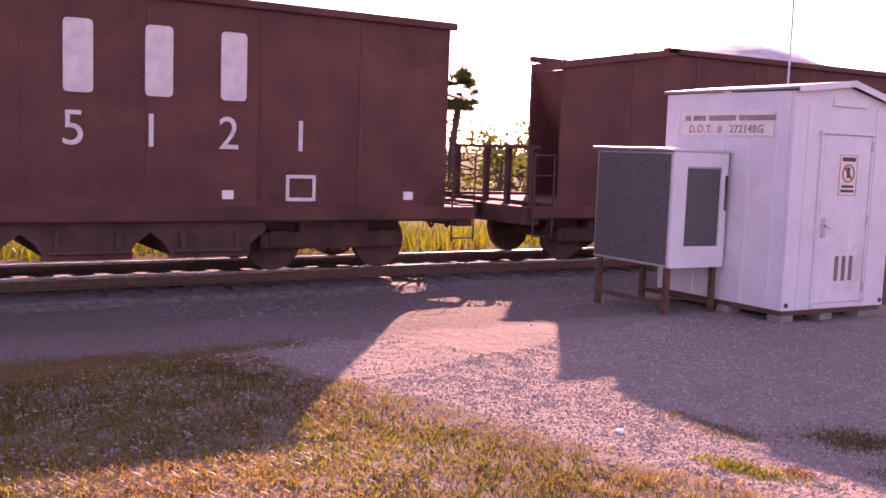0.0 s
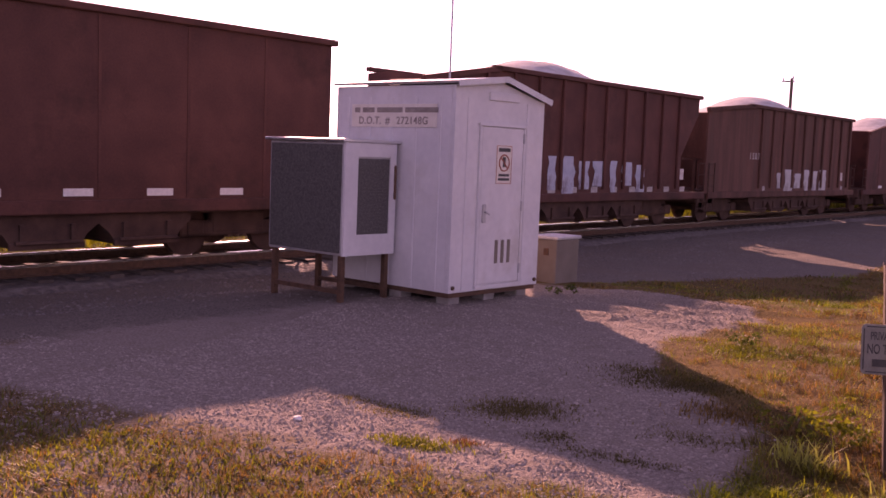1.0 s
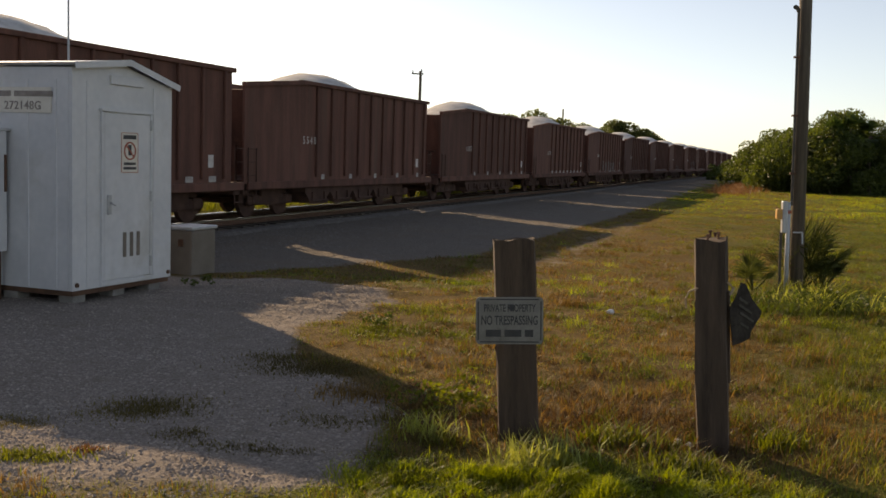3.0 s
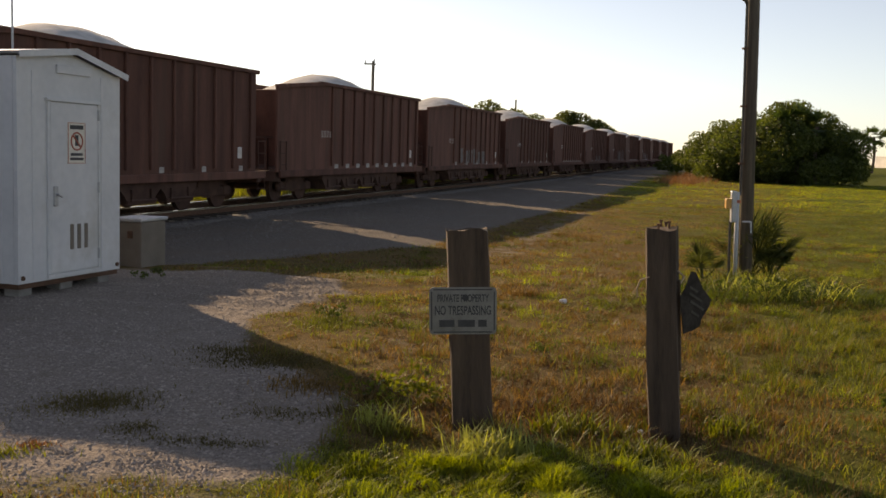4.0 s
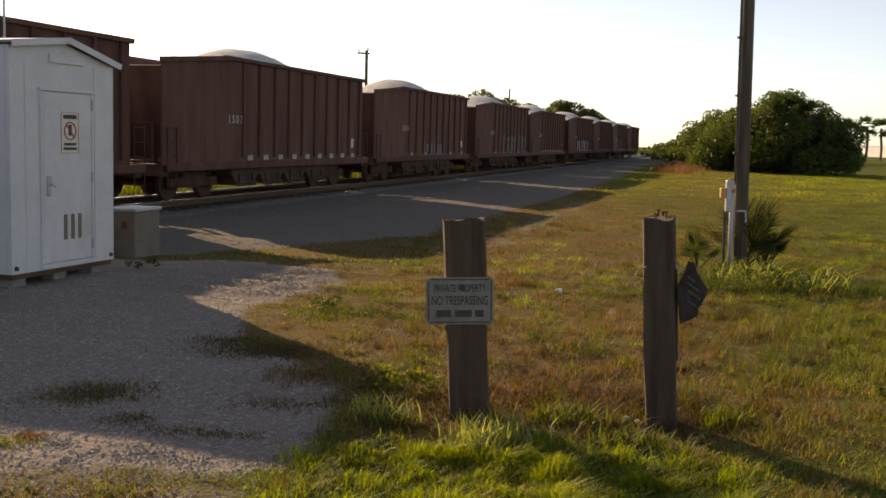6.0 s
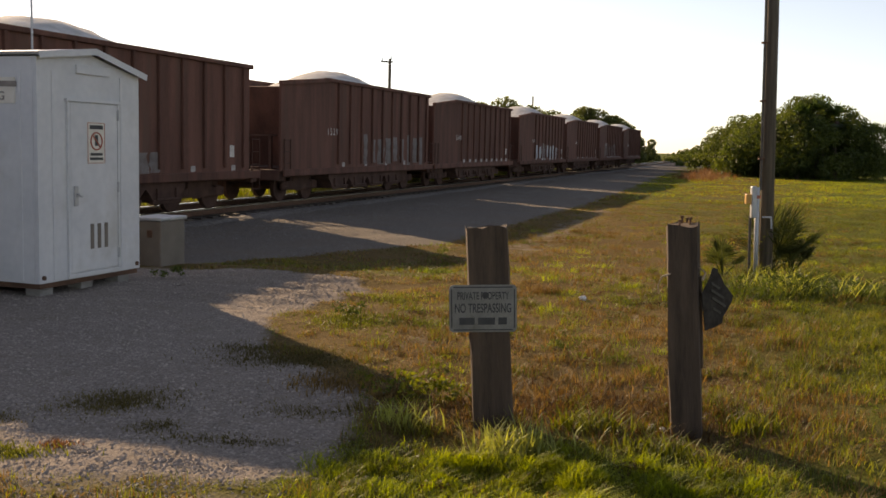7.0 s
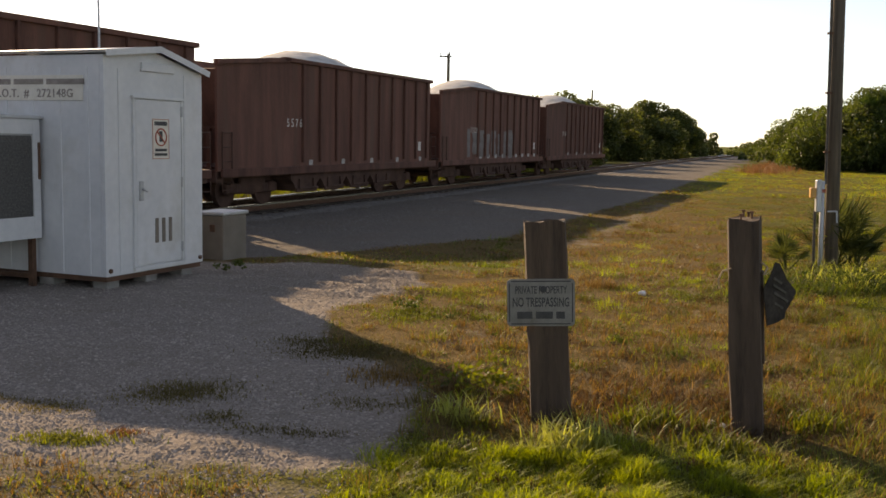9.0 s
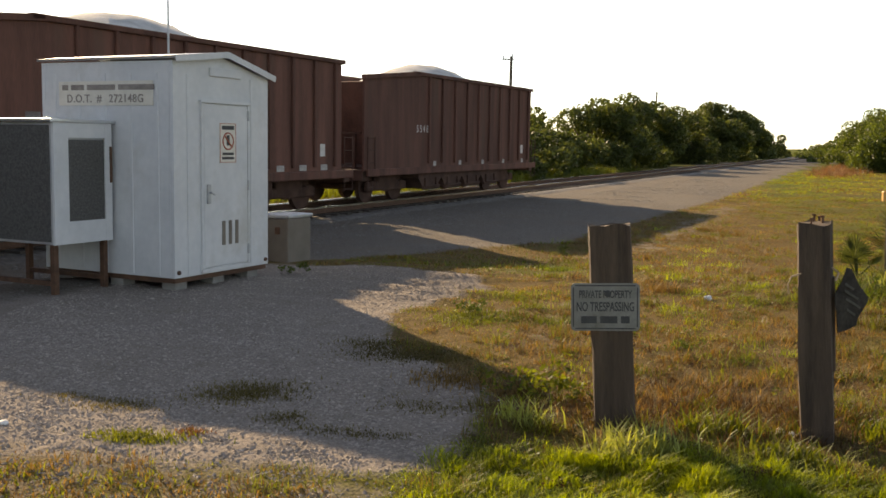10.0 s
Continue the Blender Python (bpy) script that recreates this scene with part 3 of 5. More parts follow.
def initial_block(car, x, z, w, h):
    """A plain solid block where the owner's initials stand."""
    bm = bmesh.new()
    box(bm, (0, 0, 0), (w, 0.006, h))
    upright = [e for e in bm.edges if abs(e.verts[0].co.y - e.verts[1].co.y) > 0.001]
    bmesh.ops.bevel(bm, geom=upright, offset=0.06, segments=3, affect="EDGES", profile=0.5)
    part("initial_block", bm, LETTER, car, "faded white painted block", m=pose(x, -HALF_WIDTH - 0.014, z))


def numerals(car, text, xs, z, size=0.62):
    for ch, x in zip(text, xs):
        lettering("numeral", ch, size, LETTER, car, pose(x, -HALF_WIDTH - 0.014, z, 90, 0, 0), "faded white painted numeral")


def spray(car, x, z, w, h, mat, n, seed):
    """Spray paint along the side: ragged upright patches of uneven height."""
    r = random.Random(seed)
    step = w / n
    for k in range(n):
        bm = bmesh.new()
        cw, hh = step * r.uniform(0.45, 1.0), h * r.uniform(0.6, 1.05)
        left = [(-cw / 2 * r.uniform(0.6, 1.1), -hh / 2 + hh * j / 5) for j in range(6)]
        right = [(cw / 2 * r.uniform(0.6, 1.1), hh / 2 - hh * j / 5) for j in range(6)]
        hull(bm, left + right, 0.004)
        part("spray_paint", bm, mat, car, "pale ragged patch of spray paint", m=pose(x - w / 2 + (k + 0.5) * step, -HALF_WIDTH - 0.012 - 0.0015 * (k % 2), z + r.uniform(-0.08, 0.05)))


CARS = []
smooth_car = build_car(False, CAR_RED)
ribbed_car = build_car(True, CAR_BROWN)
open_car = build_car(True, CAR_RED, True)
for k in range(-1, 20):
    plain = k in (-1, 0, 1, 2, 5)
    base = smooth_car if plain else open_car if k == 3 else ribbed_car
    if k in (-1, 3, 4):
        car = base
    else:
        car = copy_thing(base, Matrix())
    CARS.append((k, car))
for k, car in CARS:
    tagged(car, "smooth-sided oxide-red hopper car heaped with crushed stone" if k in (-1, 0, 1, 2, 5) else "ribbed brown hopper car with open braced ends, heaped with stone" if k == 3 else "ribbed brown hopper car heaped with crushed stone")
by_number = dict(CARS)
for k in (0, 1):
    c = by_number[k]
    for x in (0.66, 1.66, 2.66):
        initial_block(c, x, 2.86, 0.36, 0.9)
numerals(by_number[0], "5121", (0.6, 1.56, 2.6, 3.64), 1.95)
numerals(by_number[1], "15547", (-0.55, 0.5, 1.55, 2.56, 3.5), 1.95)
bm = bmesh.new()
for dx in (-0.2, 0.2):
    box(bm, (dx, 0, 0), (0.05, 0.006, 0.36))
for dz in (-0.16, 0.16):
    box(bm, (0, -0.001, dz), (0.36, 0.006, 0.05))
part("stencil_frame", bm, LETTER, by_number[0], "white stencilled frame", m=pose(3.66, -HALF_WIDTH - 0.012, 1.25))
strips(by_number[0], [2.6, 5.4], 1.15, 0.16, 0.12)
for k in (-1, 1, 2, 5):
    strips(by_number[k], [-4.2 + 1.35 * i for i in range(7)])
for k, c in CARS:
    if k >= 3 and k != 5:
        strips(c, [-HALF + 3.2 + 0.95 * i + 0.47 for i in range(0, 9, 1 if k % 3 == 0 else 2)], 1.08, 0.2 if k % 3 else 0.3, 0.14, mat=REFLECT_DIRTY)
        bm = bmesh.new()
        box(bm, (0, 0, 0), (0.22, 0.006, 0.3))
        part("data_plate", bm, LETTER, c, "small white data plate", m=pose(HALF - 0.9, -HALF_WIDTH - 0.004, 1.5))
        numerals(c, ("1507", "5576", "1529", "5548")[k % 4], [-3.6 + 0.22 * i for i in range(4)], 2.1, 0.3)
for k, mat, x, w, h, n in ((3, SPRAY_BLUE, 0.3, 5.6, 0.9, 8), (4, SPRAY_GREY, 1.0, 5.0, 0.8, 6), (6, SPRAY_FAINT, 2.5, 1.6, 0.7, 3), (10, SPRAY_FAINT, 0.5, 4.9, 0.85, 6), (13, SPRAY_FAINT, 0.5, 3.0, 0.6, 6), (14, SPRAY_FAINT, 2.3, 6.4, 1.1, 9), (16, SPRAY_PALE, 0.8, 6.9, 0.95, 9), (18, SPRAY_FAINT, -1.2, 6.0, 1.2, 8)):
    spray(by_number[k], x, 0.99 + h / 2, w, h, mat, n, k)


# ---- signal shed and what stands beside it ----
SHED_AT, SHED_TURN = (-4.50, 10.30), -17.8      # near corner; the door wall runs away from the eye
SHED_W, SHED_D, SHED_FLOOR, SHED_EAVE, SHED_PEAK = 1.70, 1.95, 0.17, 2.43, 2.655
SHED_HIGH_EAVE = 2.54                           # over the wall with the name board


def build_shed():
    """Local space: x runs from the near corner along the left wall away, y along the door wall."""
    shed = thing("signal_shed", pose(*SHED_AT, 0, 0, 0, SHED_TURN), "off-white sheet-metal railway signal shed standing on concrete blocks", "shed")
    W, D, F, E, P, HE = SHED_W, SHED_D, SHED_FLOOR, SHED_EAVE, SHED_PEAK, SHED_HIGH_EAVE
    # door wall in the plane x = 0, gable above it
    prof = [(0, F), (W, F), (W, E), (W / 2, P - 0.03), (0, HE)]
    for x in (0, -D + 0.05):
        bm = bmesh.new()
        hull(bm, prof, 0.05)
        part("gable_wall", bm, SHED_PAINT, shed, m=pose(x, 0, 0, 0, 0, 90))
    for y, top in ((0.0, HE), (W - 0.05, E)):
        bm = bmesh.new()
        box(bm, (-D / 2, y + 0.025, (F + top) / 2), (D - 0.11, 0.05, top - F))
        part("side_wall", bm, SHED_PAINT, shed)
    bm = bmesh.new()
    box(bm, (0, 0, (F + E) / 2), (0.012, 0.035, E - F - 0.04), bevel=0.004)
    seam = part("wall_seam", bm, SHED_PAINT, shed, m=pose(0.005, 0.23, 0))
    again(seam, pose(0.005, 0.36 + 0.8 + 0.2, 0))
    for i in range(5):
        again(seam, pose(-0.22 - i * 0.38, -0.004, 0, 0, 0, 90))
    for y0, y1, low in ((-0.03, W / 2, HE), (W + 0.05, W / 2, E)):
        bm = bmesh.new()
        a, b = Vector((0, y0, low + 0.01)), Vector((0, y1, P))
        d = b - a
        box(bm, (-D / 2 + 0.02, (a.y + b.y) / 2, (a.z + b.z) / 2 + 0.02), (D + 0.1, d.length + 0.02, 0.03), Matrix.Rotation(math.atan2(d.z, d.y), 4, "X"))
        part("roof_panel", bm, SHED_ROOF, shed, "thin metal roof sheet")
        bm = bmesh.new()
        box(bm, (0.075, (a.y + b.y) / 2, (a.z + b.z) / 2 + 0.005), (0.012, d.length + 0.02, 0.07), Matrix.Rotation(math.atan2(d.z, d.y), 4, "X"))
        part("rake_trim", bm, SHED_PAINT, shed, "pale folded roof trim")
    bm = bmesh.new()
    box(bm, (0.012, W / 2 + 0.02, P - 0.2), (0.03, 0.56, 0.1), bevel=0.01)
    part("vent_hood", bm, SHED_PAINT, shed, "louvred gable vent")
    # door with its frame, leaf, handle, hinges, grille and notice
    d0, dw, dz0, dz1 = 0.47, 0.80, F + 0.07, 2.1
    bm = bmesh.new()
    for y in (d0 - 0.02, d0 + dw + 0.02):
        box(bm, (0.012, y, (dz0 + dz1) / 2), (0.03, 0.035, dz1 - dz0))
    box(bm, (0.018, d0 + dw / 2, dz1 + 0.02), (0.05, dw + 0.12, 0.03))
    box(bm, (0.014, d0 + dw / 2, dz0 - 0.03), (0.04, dw + 0.08, 0.04))
    part("door_frame", bm, SHED_PAINT, shed)
    bm = bmesh.new()
    box(bm, (0.010, d0 + dw / 2, (dz0 + dz1) / 2), (0.03, dw - 0.012, dz1 - dz0 - 0.012), bevel=0.006)
    door = part("door", bm, SHED_PAINT, shed, "closed off-white metal door")
    bm = bmesh.new()
    box(bm, (0.035, d0 + 0.07, 1.08), (0.03, 0.06, 0.22), bevel=0.01)
    rod(bm, (0.05, d0 + 0.07, 1.10), (0.08, d0 + 0.07, 1.10), 0.014)
    rod(bm, (0.08, d0 + 0.05, 1.10), (0.08, d0 + 0.12, 1.075), 0.01)
    part("door_handle", bm, GREY_METAL, door, "metal lever handle with hasp")
    for z in (0.4, 1.16, 1.98):
        bm = bmesh.new()
        rod(bm, (0.03, d0 + dw, z - 0.06), (0.03, d0 + dw, z + 0.06), 0.016)
        part("hinge", bm, GREY_METAL, door)
    for i in range(3):
        bm = bmesh.new()
        box(bm, (0.028, d0 + 0.34 + i * 0.12, 0.62), (0.012, 0.055, 0.28), bevel=0.004)
        part("grille_slot", bm, TAN_BOX, door, "narrow louvre slot")
    notice = new("notice")
    notice.parent, notice.matrix_basis = door, pose(0.028, d0 + 0.42, 1.66)
    bm = bmesh.new()
    box(bm, (0, 0, 0), (0.006, 0.30, 0.46), bevel=0.002)
    part("notice_face", bm, CREAM, notice, "cream prohibition notice")
    bm = bmesh.new()
    n = 28
    for i in range(n):
        a, b = 2 * math.pi * i / n, 2 * math.pi * (i + 1) / n
        rod(bm, (0.006, 0.095 * math.cos(a), 0.095 * math.sin(a) + 0.02), (0.006, 0.095 * math.cos(b), 0.095 * math.sin(b) + 0.02), 0.009, 5)
    rod(bm, (0.007, -0.066, 0.086), (0.007, 0.066, -0.046), 0.009, 5)
    for y in (-0.142, 0.142):
        box(bm, (0.004, y, 0), (0.004, 0.006, 0.44))
    for z in (-0.222, 0.222):
        box(bm, (0.004, 0, z), (0.004, 0.28, 0.006))
    part("prohibition_ring", bm, RED_INK, notice, "faded red barred ring and border")
    bm = bmesh.new()
    box(bm, (0.005, 0, 0.175), (0.004, 0.22, 0.045))
    box(bm, (0.005, 0, -0.125), (0.004, 0.2, 0.03))
    box(bm, (0.005, 0, -0.175), (0.004, 0.22, 0.03))
    box(bm, (0.005, 0, 0.03), (0.004, 0.05, 0.12))
    part("notice_bars", bm, INK, notice)
    # place board on the left wall
    board = new("name_board")
    board.parent, board.matrix_basis = shed, pose(-0.97, -0.008, 2.19)
    bm = bmesh.new()
    box(bm, (0, 0, 0), (1.40, 0.012, 0.27), bevel=0.004)
    part("board_face", bm, CREAM, board, "cream painted name board")
    x = -0.64
    for w in (0.09, 0.2, 0.42, 0.52):
        bm = bmesh.new()
        box(bm, (x + w / 2, -0.008, 0.066), (w, 0.004, 0.06))
        part("writing_bar", bm, BOARD_INK, board)
        x += w + 0.045
    for word, x in (("D.O.T.", -0.38), ("#", -0.08), ("272148G", 0.32)):
        lettering("board_word", word, 0.125, BOARD_INK, board, pose(x, -0.008, -0.062, 90, 0, 0), "faded stencilled word", spacing=1.1, bold=0.002)
    for x, y in ((-0.18, 0.2), (-0.18, W - 0.2), (-D + 0.2, 0.2), (-D + 0.2, W - 0.2), (-0.18, W * 0.5), (-0.9, 0.15)):
        bm = bmesh.new()
        box(bm, (x, y, (F - 0.1) / 2 - 0.02), (0.2, 0.2, F + 0.08), bevel=0.015)
        part("support_block", bm, CONCRETE, shed, "grey concrete support block")
    bm = bmesh.new()
    box(bm, (-D / 2, W / 2, F - 0.03), (D - 0.04, W - 0.04, 0.055))
    part("floor_frame", bm, RUST, shed)
    for y in (0.06, W - 0.06):
        bm = bmesh.new()
        rod(bm, (0.0, y, F + 0.06), (0.02, y, F + 0.06), 0.025, 10)
        part("bolt", bm, RUST, shed)
    return shed


build_shed()


def build_case():
    """Slatted equipment cabinet on legs beside the shed's left wall; same local space as the shed."""
    case = thing("equipment_cabinet", pose(*SHED_AT, 0, 0, 0, SHED_TURN), "pale metal equipment cabinet on legs with dark mesh windows", "cabinet")
    x0, x1, y0, y1, z0, z1 = -2.15, -0.86, -0.88, -0.06, 0.56, 1.85
    bm = bmesh.new()
    box(bm, ((x0 + x1) / 2, (y0 + y1) / 2, (z0 + z1) / 2), (x1 - x0, y1 - y0, z1 - z0), bevel=0.012)
    part("cabinet_body", bm, GREY_METAL, case)
    bm = bmesh.new()
    box(bm, ((x0 + x1) / 2, (y0 + y1) / 2, z1 + 0.02), (x1 - x0 + 0.1, y1 - y0 + 0.1, 0.035), bevel=0.008)
    part("cabinet_roof", bm, SHED_ROOF, case, "thin bright metal lid")
    bm = bmesh.new()
    cy = (y0 + y1) / 2 + 0.05
    box(bm, (x1 + 0.012, y0 + 0.10, (z0 + z1) / 2), (0.03, 0.20, z1 - z0))
    box(bm, (x1 + 0.012, y1 - 0.05, (z0 + z1) / 2), (0.03, 0.10, z1 - z0))
    box(bm, (x1 + 0.011, cy, z1 - 0.08), (0.03, y1 - y0 - 0.30, 0.16))
    box(bm, (x1 + 0.011, cy, z0 + 0.12), (0.03, y1 - y0 - 0.30, 0.24))
    part("window_frame", bm, SHED_PAINT, case, "white painted frame round the mesh")
    bm = bmesh.new()
    box(bm, (x1 + 0.004, cy, (z0 + z1) / 2 + 0.02), (0.012, y1 - y0 - 0.30, z1 - z0 - 0.4))
    for k in range(24):
        box(bm, (x1 + 0.012, cy, z0 + 0.24 + k * 0.035), (0.01, y1 - y0 - 0.30, 0.01))
    part("mesh_window", bm, MESH_DARK, case, "dark expanded-metal mesh")
    bm = bmesh.new()
    box(bm, ((x0 + x1) / 2, y0 - 0.004, (z0 + z1) / 2), (x1 - x0 - 0.06, 0.012, z1 - z0 - 0.06))
    for k in range(44):
        box(bm, ((x0 + x1) / 2, y0 - 0.009, z0 + 0.1 + k * 0.025), (x1 - x0 - 0.1, 0.008, 0.009))
    part("side_mesh", bm, MESH_DARK, case, "dark louvred side mesh")
    bm = bmesh.new()
    box(bm, (x1 + 0.03, y1 - 0.02, z1 - 0.45), (0.03, 0.03, 0.4), bevel=0.008)
    part("latch_bar", bm, RUST, case)
    for x in (x0 + 0.06, x1 - 0.06):
        for y in (y0 + 0.06, y1 - 0.06):
            bm = bmesh.new()
            box(bm, (x, y, z0 / 2 - 0.02), (0.06, 0.06, z0 + 0.06))
            part("leg", bm, RUST, case)
    bm = bmesh.new()
    for y in (y0 + 0.06, y1 - 0.06):
        box(bm, ((x0 + x1) / 2, y, 0.14), (x1 - x0 - 0.1, 0.05, 0.05))
    part("leg_brace", bm, RUST, case)


build_case()


def build_box():
    b = thing("ground_cabinet", pose(-4.31, 13.75, -0.06, 0, 0, SHED_TURN + 2), "low tan utility cabinet with a pale lid beside the shed", "utility box")
    bm = bmesh.new()
    box(bm, (0, 0, 0.33), (0.44, 0.6, 0.7), bevel=0.02)
    part("cabinet_body", bm, TAN_BOX, b)
    bm = bmesh.new()
    box(bm, (0, 0, 0.70), (0.49, 0.65, 0.05), bevel=0.015)
    part("lid", bm, GREY_METAL, b, "pale metal lid")
    bm = bmesh.new()
    box(bm, (0.05, -0.308, 0.5), (0.08, 0.02, 0.1), bevel=0.006)
    part("hasp", bm, RUST, b)


build_box()


def build_mast():
    m = thing("radio_mast", pose(-6.87, 15.6, -0.2), "thin pale radio whip mast behind the shed", "mast")
    bm = bmesh.new()
    rod(bm, (0, 0, 0), (0, 0, 3.0), 0.03, 8)
    part("mast_tube", bm, PVC, m)
    bm = bmesh.new()
    rod(bm, (0, 0, 3.0), (0, 0, 9.5), 0.018, 6, 0.014)
    part("whip", bm, PVC, m)


build_mast()


# ---- posts ----
def timber(w, d, h, seed, lean=(0, 0)):
    """A worn square post, split and rounded at the top."""
    bm = bmesh.new()
    levels = 16
    ring = []
    n = 5
    outline = [(-1, -1 + 2 * i / n) for i in range(n)] + [(-1 + 2 * i / n, 1) for i in range(n)] + [(1, 1 - 2 * i / n) for i in range(n)] + [(1 - 2 * i / n, -1) for i in range(n)]
    for k in range(levels + 1):
        z = -0.25 + (h + 0.25) * k / levels
        row = []
        for i, (a, b) in enumerate(outline):
            corner = 0.94 if abs(a) > 0.95 and abs(b) > 0.95 else 1.0
            j = 0.010 * noise.noise((a * 2 + seed, b * 2, z * 2.5)) + 0.006 * noise.noise((a * 9 + seed, b * 9, z))
            zz = z + (0.03 * noise.noise((a * 1.5, b * 1.5, seed)) if k == levels else 0)
            row.append(bm.verts.new((a * (w / 2) * corner + a * j, b * (d / 2) * corner + b * j, zz)))
        ring.append(row)
    m = len(outline)
    for a, b in zip(ring, ring[1:]):
        for i in range(m):
            bm.faces.new((a[i], b[i], b[(i + 1) % m], a[(i + 1) % m]))
    bm.faces.new(ring[-1])
    bmesh.ops.recalc_face_normals(bm, faces=bm.faces)
    return bm


P1, P2 = (0.17, 5.97), (1.34, 5.97)


def build_posts():
    a = thing("sign_post", pose(*P1, 0, 1.0, -3.6, 1), "dark creosoted square timber post in the grass", "post", "timber posts")
    part("timber", timber(0.245, 0.2, 1.24, 3.1), TIMBER, a)
    sign = thing("warning_sign", pose(P1[0] - 0.085, P1[1] - 0.128, 0.765, 1.0, -2.0, 1), "weathered white metal trespass warning sign nailed to the post", "sign")
    w, h = 0.398, 0.282
    bm = bmesh.new()
    box(bm, (0, 0, 0), (w, 0.004, h))
    vert = [e for e in bm.edges if abs(e.verts[0].co.y - e.verts[1].co.y) > 0.001]
    bmesh.ops.bevel(bm, geom=vert, offset=0.025, segments=4, affect="EDGES", profile=0.5)
    part("sign_plate", bm, SIGN_WHITE, sign)
    bm = bmesh.new()
    for z in (-h / 2 + 0.014, h / 2 - 0.014):
        box(bm, (0, -0.003, z), (w - 0.05, 0.002, 0.007))
    for x in (-w / 2 + 0.014, w / 2 - 0.014):
        box(bm, (x, -0.003, 0), (0.007, 0.002, h - 0.05))
    part("sign_border", bm, INK, sign)
    lettering("sign_word", "PRIVATE PROPERTY", 0.062, INK, sign, pose(0, -0.003, 0.074, 90, 0, 0), spacing=1.0, thick=0.001, squeeze=0.56, bold=0.0012)
    lettering("sign_word", "NO TRESPASSING", 0.076, INK, sign, pose(0, -0.003, 0.0, 90, 0, 0), spacing=1.0, thick=0.001, squeeze=0.56, bold=0.0014)
    x = -0.14
    for wd in (0.09, 0.10, 0.05):
        bm = bmesh.new()
        box(bm, (x + wd / 2, -0.003, -0.075), (wd, 0.002, 0.042))
        part("writing_bar", bm, INK, sign)
        x += wd + 0.02
    bm = bmesh.new()
    rod(bm, (0.015, -0.002, 0.08), (0.015, -0.012, 0.08), 0.02, 12)
    part("nail_head", bm, INK, sign, "dark nail head")

    b = thing("timber_post", pose(*P2, 0, -0.6, -3.6, -14), "dark split square timber post with bolts in its top", "post", "timber posts")
    part("timber", timber(0.185, 0.22, 1.28, 8.7), TIMBER, b)
    for k, (x, y) in enumerate(((-0.02, -0.05), (0.02, 0.02), (0.04, -0.03), (-0.01, 0.05))):
        bm = bmesh.new()
        rod(bm, (x, y, 1.25), (x + 0.006, y, 1.31 + 0.006 * k), 0.007, 6)
        rod(bm, (x + 0.006, y, 1.305 + 0.006 * k), (x + 0.006, y, 1.315 + 0.006 * k), 0.013, 6)
        part("bolt", bm, RUST, b)
    bm = bmesh.new()
    pts = [Vector((-0.07, -0.112, 1.0)), Vector((-0.12, -0.12, 0.985)), Vector((-0.145, -0.11, 0.93)), Vector((-0.14, -0.1, 0.88))]
    tube(bm, pts, 0.005)
    part("wire_loop", bm, WIRE, b, "bent rusty wire")
    bm = bmesh.new()
    pts = [Vector((0.095, -0.06, 1.03)), Vector((0.13, -0.09, 1.0)), Vector((0.11, -0.12, 0.96))]
    tube(bm, pts, 0.006)
    part("wire_loop", bm, WIRE, b, "bent rusty wire")
    bm = bmesh.new()
    box(bm, (0.097, -0.02, 0.70), (0.02, 0.07, 0.55), bevel=0.006)
    part("splint", bm, TIMBER, b, "split timber batten")
    s = thing("torn_sign", pose(P2[0] + 0.12, P2[1] - 0.06, 0.87, 0, -4, 28), "bent torn metal sign wired to the post", "sign")
    bm = bmesh.new()
    hull(bm, [(-0.10, 0.02), (-0.05, 0.10), (-0.02, 0.17), (0.015, 0.16), (0.07, 0.06), (0.145, -0.02), (0.135, -0.05), (0.06, -0.13), (0.05, -0.17), (-0.01, -0.19), (-0.08, -0.2)], 0.006)
    for v in bm.verts:
        v.co.y += 0.5 * v.co.x * v.co.x + 0.08 * abs(v.co.z) * v.co.x
    part("bent_plate", bm, SIGN_BACK, s)
    for z, x, w2 in ((0.06, -0.005, 0.07), (0.01, 0.01, 0.11), (-0.04, 0.02, 0.12), (-0.09, 0.005, 0.07)):
        bm = bmesh.new()
        box(bm, (x, -0.004, z), (w2, 0.004, 0.014), Matrix.Rotation(radians(32), 4, "Y"))
        part("writing_bar", bm, GREY_METAL_DULL, s)


build_posts()


